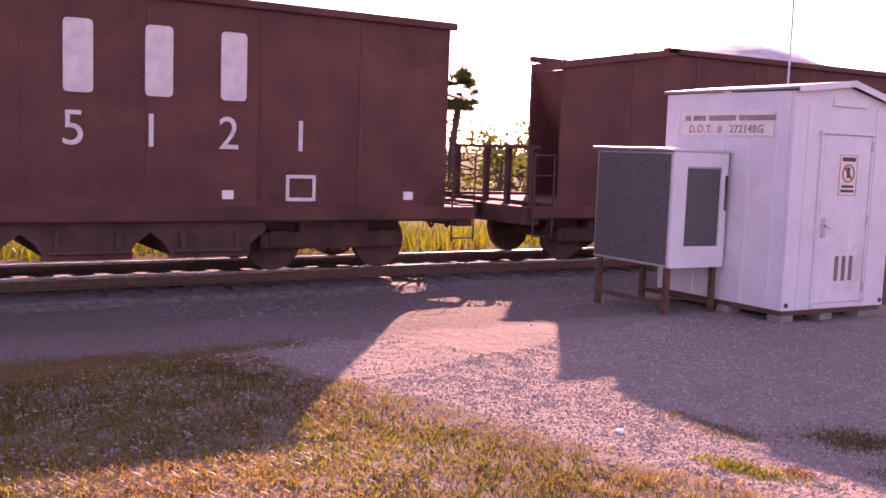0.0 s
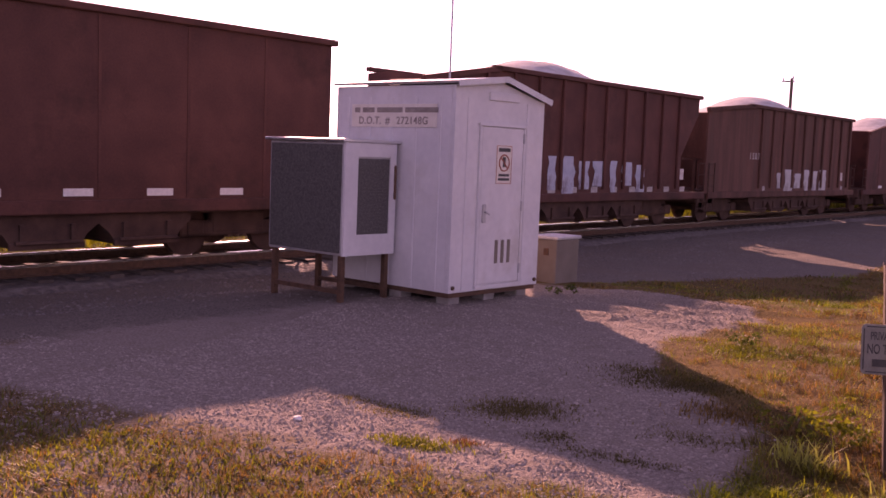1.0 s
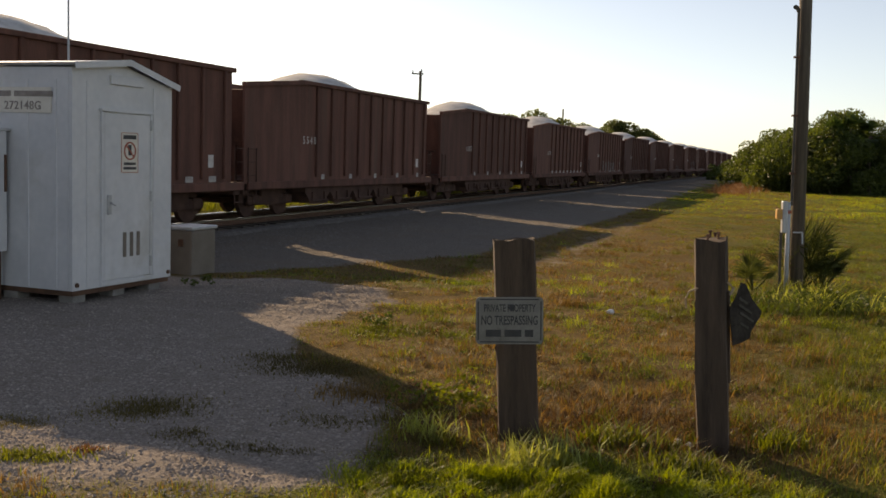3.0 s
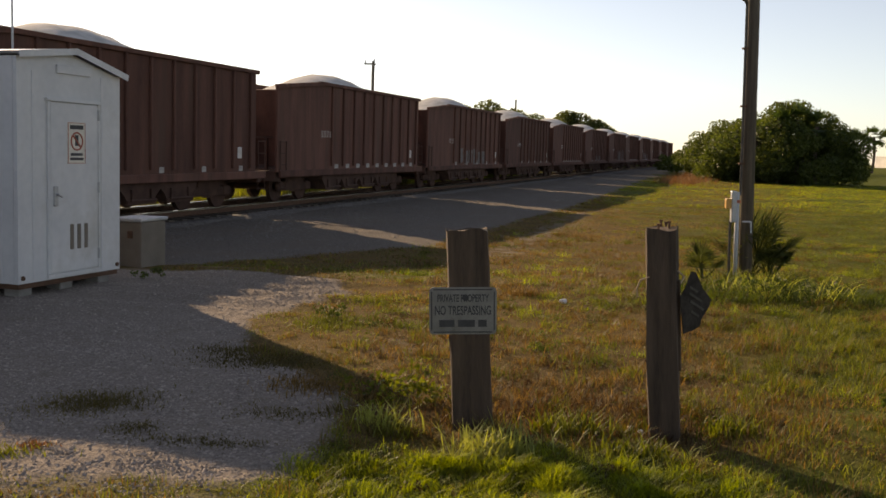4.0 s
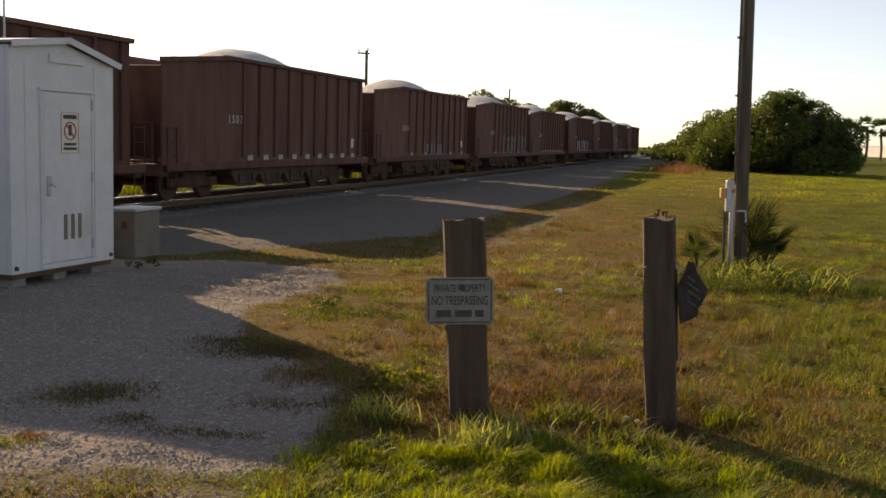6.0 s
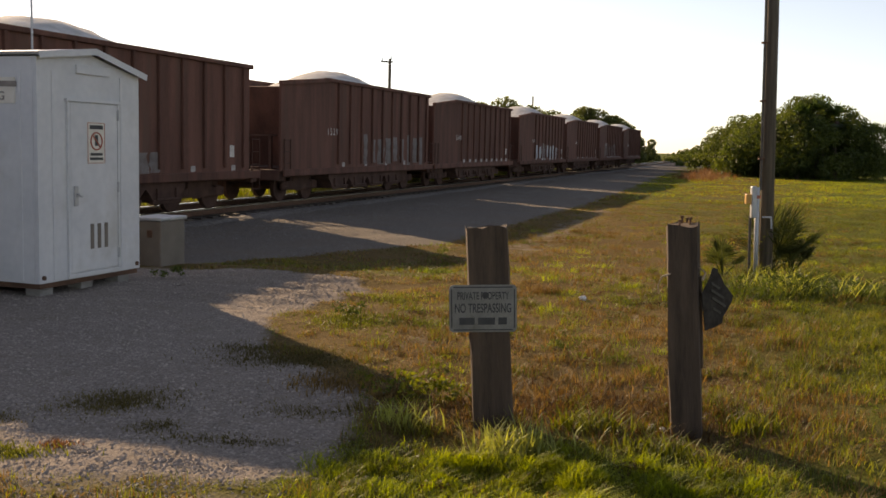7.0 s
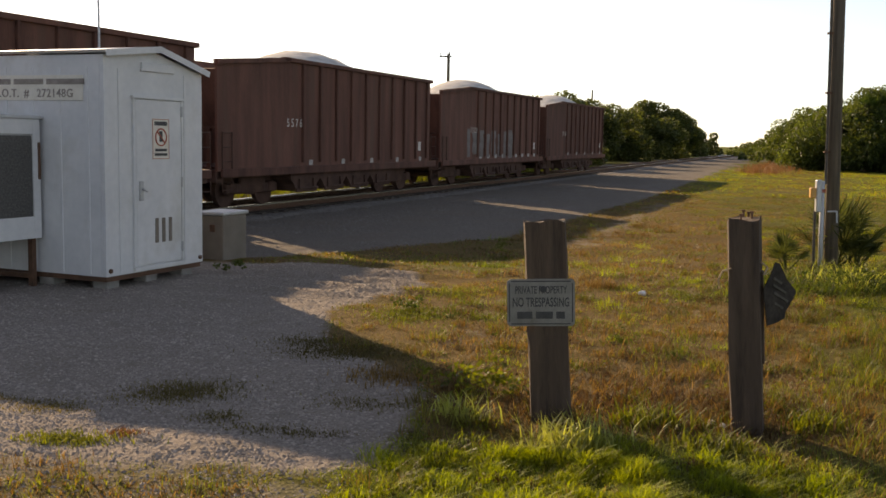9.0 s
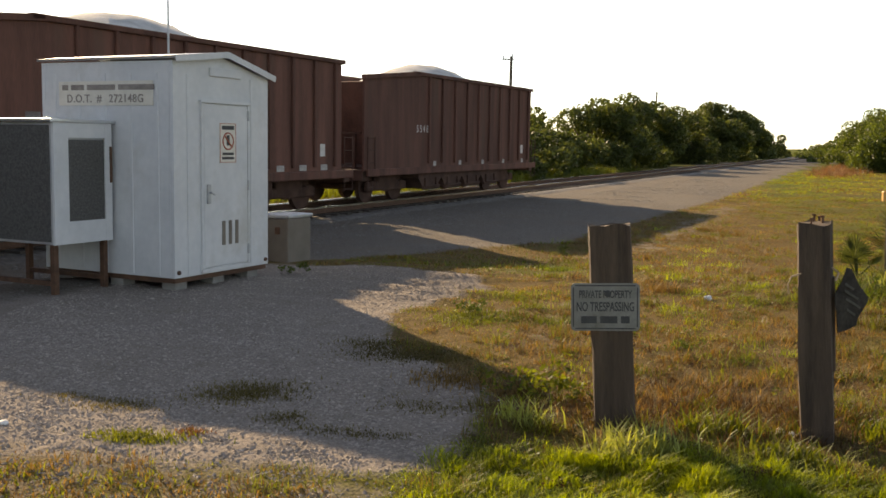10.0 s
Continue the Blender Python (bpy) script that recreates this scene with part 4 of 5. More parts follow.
# ---- utility pole with its riser ----
def build_pole():
    gx, gy = 4.62, 15.9
    gz = float(ground_z(gx, gy))
    p = thing("utility_pole", pose(gx + 0.14, gy + 0.15, gz, 0, -1.6, 0), "tall weathered wooden utility pole with a grey conduit riser", "utility pole")
    bm = bmesh.new()
    rod(bm, (0, 0, -0.3), (0, 0, 9.5), 0.108, 16, 0.085)
    part("pole_shaft", bm, POLE_WOOD, p, smooth_shade=True)
    bm = bmesh.new()
    rod(bm, (-0.19, -0.12, 0.0), (-0.19, -0.12, 1.45), 0.035, 10)
    part("riser_guard", bm, PVC, p, "pale grey riser guard", True)
    bm = bmesh.new()
    rod(bm, (-0.14, -0.1, 1.4), (-0.125, -0.08, 4.4), 0.022, 8)
    tube(bm, [(-0.125, -0.08, 4.4), (-0.17, -0.1, 4.47), (-0.2, -0.12, 4.45)], 0.03, 8)
    part("conduit", bm, GREY_METAL_DULL, p, "thin conduit with a weatherhead")
    bm = bmesh.new()
    box(bm, (-0.26, -0.16, 1.22), (0.085, 0.1, 0.5), bevel=0.015)
    part("meter_box", bm, GREY_METAL, p, "pale meter box")
    bm = bmesh.new()
    box(bm, (-0.35, -0.18, 1.27), (0.09, 0.1, 0.16), bevel=0.015)
    part("marker_box", bm, ORANGE, p, "small faded orange box")
    bm = bmesh.new()
    box(bm, (-0.19, -0.178, 1.3), (0.075, 0.008, 0.05))
    part("warning_tag", bm, RED_INK, p)
    bm = bmesh.new()
    rod(bm, (-0.29, -0.1, 0.0), (-0.29, -0.1, 1.0), 0.024, 8)
    part("conduit", bm, GREY_METAL_DULL, p, "thin dark conduit beside the riser")
    bm = bmesh.new()
    tube(bm, [(-0.12, -0.17, 0.98), (0.02, -0.17, 0.98), (0.03, -0.16, 0.8)], 0.014, 6)
    part("ground_wire", bm, PVC, p, "bent pale bracket")
    for z in (1.9, 2.8, 3.7):
        bm = bmesh.new()
        box(bm, (-0.135, -0.09, z), (0.09, 0.06, 0.03))
        part("conduit_strap", bm, RUST, p)


build_pole()


# ---- vegetation ----
def leaf_cloud(centres, radii, per, size, seed, squash=0.8):
    """Leaves on the shells of many clumps: real small blades, with gaps between."""
    r = np.random.default_rng(seed)
    V, Fc = [], []
    for c, rad in zip(centres, radii):
        n = max(20, int(per * rad * rad))
        d = r.normal(size=(n, 3))
        d /= np.linalg.norm(d, axis=1)[:, None]
        pos = np.array(c) + d * (rad * (0.55 + 0.5 * r.random(n) ** 0.6))[:, None] * [1, 1, squash]
        a = r.normal(size=(n, 3))
        a /= np.linalg.norm(a, axis=1)[:, None]
        b = np.cross(a, r.normal(size=(n, 3)))
        b /= np.linalg.norm(b, axis=1)[:, None]
        s = size * (0.6 + 0.8 * r.random(n))[:, None]
        V.append(np.stack([pos - a * s, pos + b * s * 0.45, pos + a * s, pos - b * s * 0.45], 1).reshape(-1, 3))
    V = np.concatenate(V)
    Fc = np.arange(len(V)).reshape(-1, 4)
    return V, Fc


def mesh_of(name, V, Fc, mat):
    me = bpy.data.meshes.new(name)
    me.from_pydata(V.tolist(), [], Fc.tolist())
    me.materials.append(mat)
    return me


def build_bush(at, w, d, h, seed, name, label, per=60, size=0.22, mat=None, clumps=26):
    r = np.random.default_rng(seed)
    x0, y0 = at[0], at[1]
    h = h - float(climb(plan_sq(x0, y0)[0]))
    t = thing(name, pose(x0, y0, float(ground_z(x0, y0)) - 0.05), label, "tree")
    cs, rs = [], []
    for _ in range(clumps):
        a, k = r.uniform(0, 2 * math.pi), math.sqrt(r.uniform(0, 1))
        x, y = k * math.cos(a) * w / 2, k * math.sin(a) * d / 2
        top = h * math.sqrt(max(0.05, 1 - 0.85 * k * k))
        z = r.uniform(0.12, 0.92) * top
        cs.append((x, y, z))
        rs.append(r.uniform(0.14, 0.24) * h)
    V, Fc = leaf_cloud(cs, rs, per, size, seed)
    V[:, 2] = np.maximum(V[:, 2], 0.02)
    o = new("crown", mesh_of("crown", V, Fc, mat or LEAF))
    o.parent = t
    bm = bmesh.new()
    rod(bm, (0, 0, -0.3), (0.05, 0, h * 0.5), 0.035 * h, 8, 0.018 * h)
    for c in cs[:9]:
        rod(bm, (0.02, 0, h * r.uniform(0.15, 0.4)), c, 0.014 * h, 5, 0.006 * h)
    part("trunk", bm, BARK, t)
    return t


def build_palm(at, h, seed, fronds=22, spread=1.5):
    r = random.Random(seed)
    h = h - float(climb(plan_sq(at[0], at[1])[0]))
    t = thing("cabbage_palm", pose(at[0], at[1], float(ground_z(at[0], at[1]))), "tall cabbage palm with a round head of fronds", "palm tree", "palms behind the line")
    bm = bmesh.new()
    pts = [Vector((0.12 * math.sin(k * 0.8 + seed), 0.1 * math.cos(k * 0.7 + seed), h * k / 6 - (0.3 if k == 0 else 0))) for k in range(7)]
    for a, b in zip(pts, pts[1:]):
        rod(bm, a, b, 0.17, 9, 0.16)
    part("trunk", bm, BARK, t)
    V, Fc = [], []
    for k in range(fronds):
        az, el = r.uniform(0, 2 * math.pi), math.asin(r.uniform(-0.75, 1.0))
        d = Vector((math.cos(az) * math.cos(el), math.sin(az) * math.cos(el), math.sin(el)))
        c = pts[-1] + d * spread * 0.55
        side = d.cross(Vector((0, 0, 1))).normalized()
        up = side.cross(d)
        for j in range(13):
            a = (j - 6) / 6 * 1.15
            w = d * math.cos(a) + side * math.sin(a)
            tip = c + w * spread * r.uniform(0.5, 0.72) - Vector((0, 0, 0.16 * abs(a)))
            o = w.cross(up).normalized() * 0.045
            i = len(V)
            V += [tuple(c - o), tuple(c + o), tuple((c + tip) / 2 + o * 1.3), tuple(tip), tuple((c + tip) / 2 - o * 1.3)]
            Fc.append((i, i + 1, i + 2, i + 3, i + 4))
    me = bpy.data.meshes.new("fronds")
    me.from_pydata(V, [], Fc)
    me.materials.append(FROND)
    o = new("fronds", me)
    o.parent = t
    return t


# the big thicket in the field
build_bush((26.2, 80, -0.35), 11.5, 10, 7.4, 11, "thicket", "large dense dark green thicket at the field's far edge", per=460, size=0.12, clumps=80)
for i, (x, y, h) in enumerate(((25.0, 77.5, 4.9), (26.6, 78.2, 5.3), (28.2, 78.5, 4.8), (23.6, 79, 3.9))):
    tagged(build_palm((x, y, 0), h, 50 + i, fronds=34, spread=1.3), "fan palm rising out of the dark thicket", group="palms in the thicket")
build_bush((30.4, 81, -0.35), 4.2, 6, 4.3, 15, "thicket", "dark green thicket at the field's edge", per=460, size=0.12, clumps=30)
for i, (x, y, w, h) in enumerate(((23.2, 83, 5, 6.1), (23.4, 89, 5, 5.4), (24.4, 97, 6, 4.6), (26.4, 109, 7, 3.8), (29.4, 127, 8, 3.2), (32.5, 147, 9, 2.8), (35.2, 167, 10, 2.4))):
    build_bush((x, y, -0.35), w, 6, h, 120 + i, "thicket", "green scrub rising along the line to the thicket", per=460 - 30 * i, size=0.11 + 0.012 * i, clumps=34)
build_bush((32, 105, -0.35), 9, 9, 3.6, 13, "thicket", "green thicket further down the line", per=40, size=0.32, mat=LEAF_FAR, clumps=30)
for i, (x, y, w, h) in enumerate(((46, 205, 9, 3.2), (54.5, 235, 10, 3.6), (67, 280, 13, 4.0), (80, 330, 16, 4.4), (42, 135, 10, 3.6), (56, 175, 13, 3.8), (74, 230, 18, 4.4), (98, 300, 24, 5.0), (47, 123, 5, 3.8), (84, 150, 10, 4.6), (88, 180, 14, 5.4))):
    build_bush((x, y, float(ground_z(x, y)) - 0.05), w, 10, h, 20 + i, "far_shrub", "far green scrub along the line", per=90, size=0.22, mat=LEAF_FAR, clumps=26)
for i, (x, y, w, h) in enumerate(((43.0, 113, 4.5, 3.6), (46.8, 119, 4.5, 3.3), (40.5, 118, 5, 4.2))):
    build_bush((x, y, float(ground_z(x, y)) - 0.05), w, 5, h, 140 + i, "far_shrub", "green shrub beyond the thicket", per=200, size=0.16, mat=LEAF_FAR, clumps=24)
# scrub on the line's far side
r4 = random.Random(5)
SCRUB = ((40, 2.6), (47, 2.9), (54, 3.4), (61, 4.0), (69, 4.7), (78, 4.8), (88, 5.0), (100, 5.4), (114, 6.2), (130, 6.6), (148, 5.6), (165, 4.2))
for i, (s, tall) in enumerate(SCRUB):
    k = 1 + s / 160
    p = line_at(s + r4.uniform(-1, 1), -7.0 - 0.01 * s - r4.uniform(0, 1.2), -0.35)
    build_bush(p, 8.0 if s < 110 else 11.0, 6.0 if s < 110 else 9.0, 1.3 * tall * r4.uniform(0.94, 1.06), 40 + i, "trackside_scrub", "dense green scrub along the railway", per=620 / k, size=0.105 * k, mat=LEAF_FAR, clumps=30)
for i, s in enumerate((30, 22, 14)):
    p = line_at(s, -19 - 2 * i, -0.35)
    build_bush(p, 7, 6, 3.4, 70 + i, "trackside_scrub", "dense green scrub behind the railway", per=50, size=0.2, mat=LEAF_FAR, clumps=22)
build_bush((16.7, 150, -0.35), 9, 9, 7.9, 81, "round_tree", "tall round-headed tree far beyond the line", per=70, size=0.22, mat=LEAF_FAR, clumps=30)
# palms and oaks seen between the cars
for i, (b, d, h) in enumerate(((57.2, 38, 6.1), (55.5, 40, 6.2), (53.0, 40, 4.6), (52.0, 42, 6.2), (50.6, 44, 4.9), (46.5, 40, 4.8), (44.6, 42, 4.4), (60.5, 40, 5.6), (64, 38, 5.2), (41.5, 46, 4.8))):
    a = radians(b)
    build_palm((-math.sin(a) * d, math.cos(a) * d, -0.35), h, i, fronds=46, spread=1.15)
for i, (b, d, h) in enumerate(((-21.6, 132, 4.6), (-22.6, 140, 5.2), (-23.3, 150, 4.9))):
    a = radians(b)
    build_palm((-math.sin(a) * d, math.cos(a) * d, float(ground_z(-math.sin(a) * d, math.cos(a) * d))), h, 30 + i, fronds=40, spread=1.5)
for i, (b, d, w, h) in enumerate(((57, 46, 9, 5.6), (51, 50, 10, 5.2), (46.5, 44, 7, 5.4), (42, 52, 9, 4.6), (63, 48, 10, 6), (70, 46, 12, 6.5), (36, 50, 9, 4.6))):
    a = radians(b)
    build_bush((-math.sin(a) * d, math.cos(a) * d, -0.35), w, 6, h, 90 + i, "oak_tree", "spreading tree in the field behind the line", per=130, size=0.13, mat=LEAF, clumps=24)


def build_far_pole(at, h, arms=True):
    h = h - float(climb(plan_sq(at[0], at[1])[0]))
    p = thing("far_pole", pose(at[0], at[1], float(ground_z(at[0], at[1]))), "far wooden line pole with a short crossarm", "utility pole", "far line poles")
    bm = bmesh.new()
    rod(bm, (0, 0, -0.3), (0, 0, h), 0.16, 8, 0.12)
    part("pole_shaft", bm, POLE_WOOD, p)
    if arms:
        bm = bmesh.new()
        box(bm, (-0.25, 0, h - 0.25), (1.0, 0.1, 0.12))
        rod(bm, (-0.65, 0, h - 0.2), (-0.65, 0, h + 0.05), 0.05, 6)
        rod(bm, (0.1, 0, h - 0.1), (0.1, 0, h + 0.2), 0.05, 6)
        part("crossarm", bm, POLE_WOOD, p)


build_far_pole((-7.0, 85, -0.35), 9.4)
build_far_pole((9.0, 150, -0.35), 10.0, False)

wall = thing("far_wall", pose(76.5, 170, 1.2, 0, 0, -84), "low pale boundary wall far across the field", "wall")
bm = bmesh.new()
box(bm, (0, 0, 0.9), (20, 0.3, 2.0))
part("wall_panel", bm, WALL_WHITE, wall)
bm = bmesh.new()
box(bm, (0, 0, 1.95), (20.2, 0.45, 0.12))
part("coping", bm, WALL_WHITE, wall)


def build_palmetto(at, size, n, seed):
    r = random.Random(seed)
    t = thing("palmetto", pose(*at), "dark spiky palmetto clump at the pole's foot", "palmetto", "palmettos at the pole")
    for k in range(n):
        az, el = r.uniform(0, 2 * math.pi), r.uniform(0.75, 1.5)
        d = Vector((math.cos(az) * math.cos(el), math.sin(az) * math.cos(el), math.sin(el)))
        stem = size * r.uniform(0.5, 0.8)
        c = d * stem
        bm = bmesh.new()
        rod(bm, (0, 0, 0), c, 0.012, 4)
        side = d.cross(Vector((0, 0, 1))).normalized()
        up = side.cross(d)
        for j in range(15):
            a = (j - 7) / 7 * 1.5
            w = d * math.cos(a) + side * math.sin(a)
            tip = c + w * size * r.uniform(0.45, 0.6)
            o = side * math.cos(a) * 0.014 - d * math.sin(a) * 0.014
            mid = c + (tip - c) * 0.5
            q = [bm.verts.new(v) for v in (c, mid + o + up * 0.01, tip, mid - o + up * 0.01)]
            bm.faces.new(q)
        part("frond", bm, PALMETTO, t)


def on_ground(x, y, dz=0.0):
    return (x, y, float(ground_z(x, y)) + float(lumps([x], [y])[0]) + dz)


build_palmetto(on_ground(4.95, 16.4), 0.98, 20, 1)
build_palmetto(on_ground(5.2, 16.2), 0.55, 14, 2)
build_palmetto(on_ground(4.05, 15.9), 0.55, 7, 3)


# ---- grass, weeds and stones ----
def blades(name, pts, heights, widths, lean, mat, label, seed, z0=None):
    """Bent two-piece blades standing on the ground."""
    r = np.random.default_rng(seed)
    n = len(pts)
    x, y = pts[:, 0], pts[:, 1]
    z = ground_z(x, y) + lumps(x, y) - 0.012
    az = r.uniform(0, 2 * math.pi, n)
    dx, dy = np.cos(az), np.sin(az)
    ln = lean * heights * r.uniform(0.3, 1.3, n)
    px, py = -dy * widths, dx * widths
    b0 = np.stack([x - px, y - py, z], 1)
    b1 = np.stack([x + px, y + py, z], 1)
    mx, my, mz = x + dx * ln * 0.35, y + dy * ln * 0.35, z + heights * 0.6
    m0 = np.stack([mx - px * 0.7, my - py * 0.7, mz], 1)
    m1 = np.stack([mx + px * 0.7, my + py * 0.7, mz], 1)
    tip = np.stack([x + dx * ln, y + dy * ln, z + heights], 1)
    V = np.stack([b0, b1, m1, m0, tip], 1).reshape(-1, 3)
    i = np.arange(n) * 5
    faces = [(a, a + 1, a + 2, a + 3) for a in i] + [(a + 3, a + 2, a + 4) for a in i]
    return stuff(name, V.tolist(), faces, mat, label, "grass")


def scatter(n, x0, x1, y0, y1, keep, seed, cluster=0.72):
    r = np.random.default_rng(seed)
    c = np.stack([r.uniform(x0, x1, n // 12 + 1), r.uniform(y0, y1, n // 12 + 1)], 1)
    pick = c[r.integers(0, len(c), n)] + r.normal(0, 0.055, (n, 2)) * (1 + 0.05 * np.hypot(*c[0]))
    free = np.stack([r.uniform(x0, x1, n), r.uniform(y0, y1, n)], 1)
    p = np.where((r.random(n) < cluster)[:, None], pick, free)
    return p[r.random(n) < keep(p[:, 0], p[:, 1])]


def patchy(x, y, f, o):
    return np.array([noise.noise((a * f, b * f, o)) for a, b in zip(x, y)])


def turf(x, y):
    g, b, gr = masks(x, y)
    return (1 - smooth(0.35, 0.62, g)) * (1 - smooth(0.4, 0.7, b))


def keep_green(x, y):
    g, b, gr = masks(x, y)
    gaps = np.clip(0.75 + 1.6 * patchy(x, y, 5.5, 8.0), 0.1, 1)
    return turf(x, y) * gaps * np.clip(gr + 0.7 * patchy(x, y, 0.7, 2.0) + 0.9 * patchy(x, y, 3.2, 5.0), 0.12, 1)


def keep_dry(x, y):
    g, b, gr = masks(x, y)
    gaps = np.clip(0.75 + 1.6 * patchy(x, y, 5.5, 8.0), 0.1, 1)
    return turf(x, y) * gaps * np.clip(1.1 - gr - 0.7 * patchy(x, y, 0.7, 2.0) - 0.9 * patchy(x, y, 3.2, 5.0), 0.2, 1)


def build_grass():
    for name, mat, keep, n, hh, seed, label in (("green_grass", GRASS, keep_green, 330000, 0.05, 1, "short green grass round the posts"), ("dry_grass", GRASS_DRY, keep_dry, 270000, 0.04, 2, "short dry straw-coloured grass")):
        p = scatter(n, -6.5, 6.0, 3.9, 12.6, keep, seed)
        r = np.random.default_rng(seed + 50)
        tall = 1 + 0.8 * smooth(0.5, 2.5, p[:, 0] - 0.05 * p[:, 1]) * r.random(len(p))
        tall = tall * (1 - 0.45 * smooth(8.5, 12.5, p[:, 1]))
        short = np.where(p[:, 0] < -0.8, 0.7, 1.0) * np.clip(0.95 + 1.5 * patchy(p[:, 0], p[:, 1], 2.2, 9.0) + 1.3 * patchy(p[:, 0], p[:, 1], 6.0, 4.0), 0.3, 2.4)
        blades(name, p, hh * tall * short * r.uniform(0.4, 1.6, len(p)), r.uniform(0.0017, 0.0036, len(p)), 0.95, mat, label, seed)
        p = scatter(int(n * 0.85), -4, 16, 12.2, 40, keep, seed + 7, 0.2)
        r = np.random.default_rng(seed + 51)
        blades(name, p, 0.9 * hh * np.clip(1.0 + 1.3 * patchy(p[:, 0], p[:, 1], 1.1, 9.0), 0.4, 2.2) * r.uniform(0.5, 1.5, len(p)), r.uniform(0.004, 0.009, len(p)), 1.1, mat, label, seed + 7)
    for name, mat, keep, seed in (("green_grass", GRASS_FRESH, keep_green, 21), ("dry_grass", GRASS_DRY, keep_dry, 22)):
        p = scatter(150000, 2, 45, 38, 80, keep, seed, 0.1)
        r = np.random.default_rng(seed)
        blades(name, p, 0.055 * np.clip(1.0 + 1.2 * patchy(p[:, 0], p[:, 1], 0.3, 9.0), 0.4, 2.0) * r.uniform(0.5, 1.5, len(p)), r.uniform(0.008, 0.017, len(p)), 1.3, mat, "rough grass of the far field", seed)
    r = np.random.default_rng(77)
    n = 26000
    sq = np.stack([r.uniform(-18, 70, n), r.uniform(-8.0, -4.3, n)], 1)
    p = np.array([line_at(a, b)[:2] for a, b in sq])
    blades("trackside_grass", p, r.uniform(0.2, 0.55, n), r.uniform(0.008, 0.016, n), 0.7, GRASS, "tall yellow-green grass behind the rails", 78)
    for name, mat, seed, hh in (("green_grass", GRASS, 41, 0.045), ("dry_grass", GRASS_DRY, 42, 0.04)):
        p = scatter(60000, -7, -1.2, 1.4, 4.6, lambda x, y: 0.5 * np.clip(0.5 + (1 if seed == 41 else -1) * 0.9 * patchy(x, y, 0.9, 2.0), 0.1, 1), seed)
        r = np.random.default_rng(seed)
        blades(name, p, hh * r.uniform(0.5, 1.5, len(p)), r.uniform(0.003, 0.006, len(p)), 1.2, mat, "thin short turf among stones", seed)
    p = scatter(30000, 14, 34, 62, 95, lambda x, y: np.exp(-((plan_sq(x, y)[1] - 8.6) / 1.3) ** 2) * smooth(62, 70, y), 31)
    r = np.random.default_rng(3)
    blades("rust_grass", p, r.uniform(0.15, 0.6, len(p)), r.uniform(0.008, 0.018, len(p)), 0.8, GRASS_RUST, "patch of rust-brown tall grass beside the line", 9)
    # a fresh green swath before the posts
    p = scatter(46000, -1.0, 1.9, 4.2, 5.5, lambda x, y: np.clip(0.75 + 0.9 * patchy(x, y, 1.6, 7.0), 0.1, 1) * smooth(5.5, 5.1, y + 0.25 * patchy(x, y, 3.0, 1.0)) * smooth(-1.0, -0.5, x) * smooth(1.9, 1.2, x), 97)
    r = np.random.default_rng(97)
    blades("fresh_grass", p, 0.055 * np.clip(1 + 2.0 * patchy(p[:, 0], p[:, 1], 4.5, 3.0), 0.3, 2.2) * r.uniform(0.5, 1.6, len(p)), r.uniform(0.0025, 0.0045, len(p)), 1.2, GRASS_FRESH, "fresh short green grass before the posts", 97)
    # clumps of taller blades all over the turf
    for name, mat, n, seed, keep in (("grass_clumps", GRASS, 620, 131, keep_green), ("grass_clumps", GRASS_DRY, 420, 132, keep_dry), ("grass_clumps", GRASS_FRESH, 260, 133, keep_green), ("grass_clumps", GRASS_DARK, 260, 134, keep_green)):
        c = scatter(n * 3, -0.6, 9.5, 4.4, 24.0, keep, seed, 0.5)
        r = np.random.default_rng(seed)
        m = 42
        wide = r.uniform(0.025, 0.09, len(c))
        tall = r.uniform(0.05, 0.13, len(c))
        p = np.repeat(c, m, 0) + r.normal(0, 1, (len(c) * m, 2)) * np.repeat(wide, m)[:, None] * [1.3, 1.0]
        blades(name, p, np.repeat(tall, m) * r.uniform(0.4, 1.2, len(p)), r.uniform(0.002, 0.0045, len(p)), 1.1, mat, "small clumps of taller grass in the turf", seed)
    # low broad-leaved tufts in the turf
    for mat, n, seed in ((WEED, 420, 151), (GRASS, 380, 152), (DEAD_WEED, 260, 153)):
        c = scatter(n * 3, -0.7, 5.6, 4.5, 12.5, keep_green if mat is not DEAD_WEED else keep_dry, seed, 0.4)[:n]
        r = np.random.default_rng(seed)
        z = ground_z(c[:, 0], c[:, 1]) + lumps(c[:, 0], c[:, 1])
        V, Fc = leaf_cloud([(a, b, h + 0.015) for a, b, h in zip(c[:, 0], c[:, 1], z)], r.uniform(0.03, 0.085, len(c)).tolist(), 9000, 0.011, seed, 0.55)
        stuff("turf_weeds", V.tolist(), Fc.tolist(), mat, "low broad-leaved weeds in the turf", "weeds")
    # dead weeds and matted stalks between the posts
    for name, mat, n, lo, hi, seed in (("dead_weeds", DEAD_WEED, 2600, 0.03, 0.13, 91), ("dead_weeds", GRASS_DRY, 900, 0.04, 0.16, 92)):
        p = scatter(n * 3, -0.2, 2.6, 5.55, 7.6, lambda x, y: np.exp(-((x - 0.95) / 1.0) ** 2 - ((y - 6.4) / 0.6) ** 2), seed, 0.9)
        r = np.random.default_rng(seed)
        blades(name, p, r.uniform(lo, hi, len(p)), r.uniform(0.002, 0.005, len(p)), 1.2, mat, "brown dead weeds matted in the grass", seed)
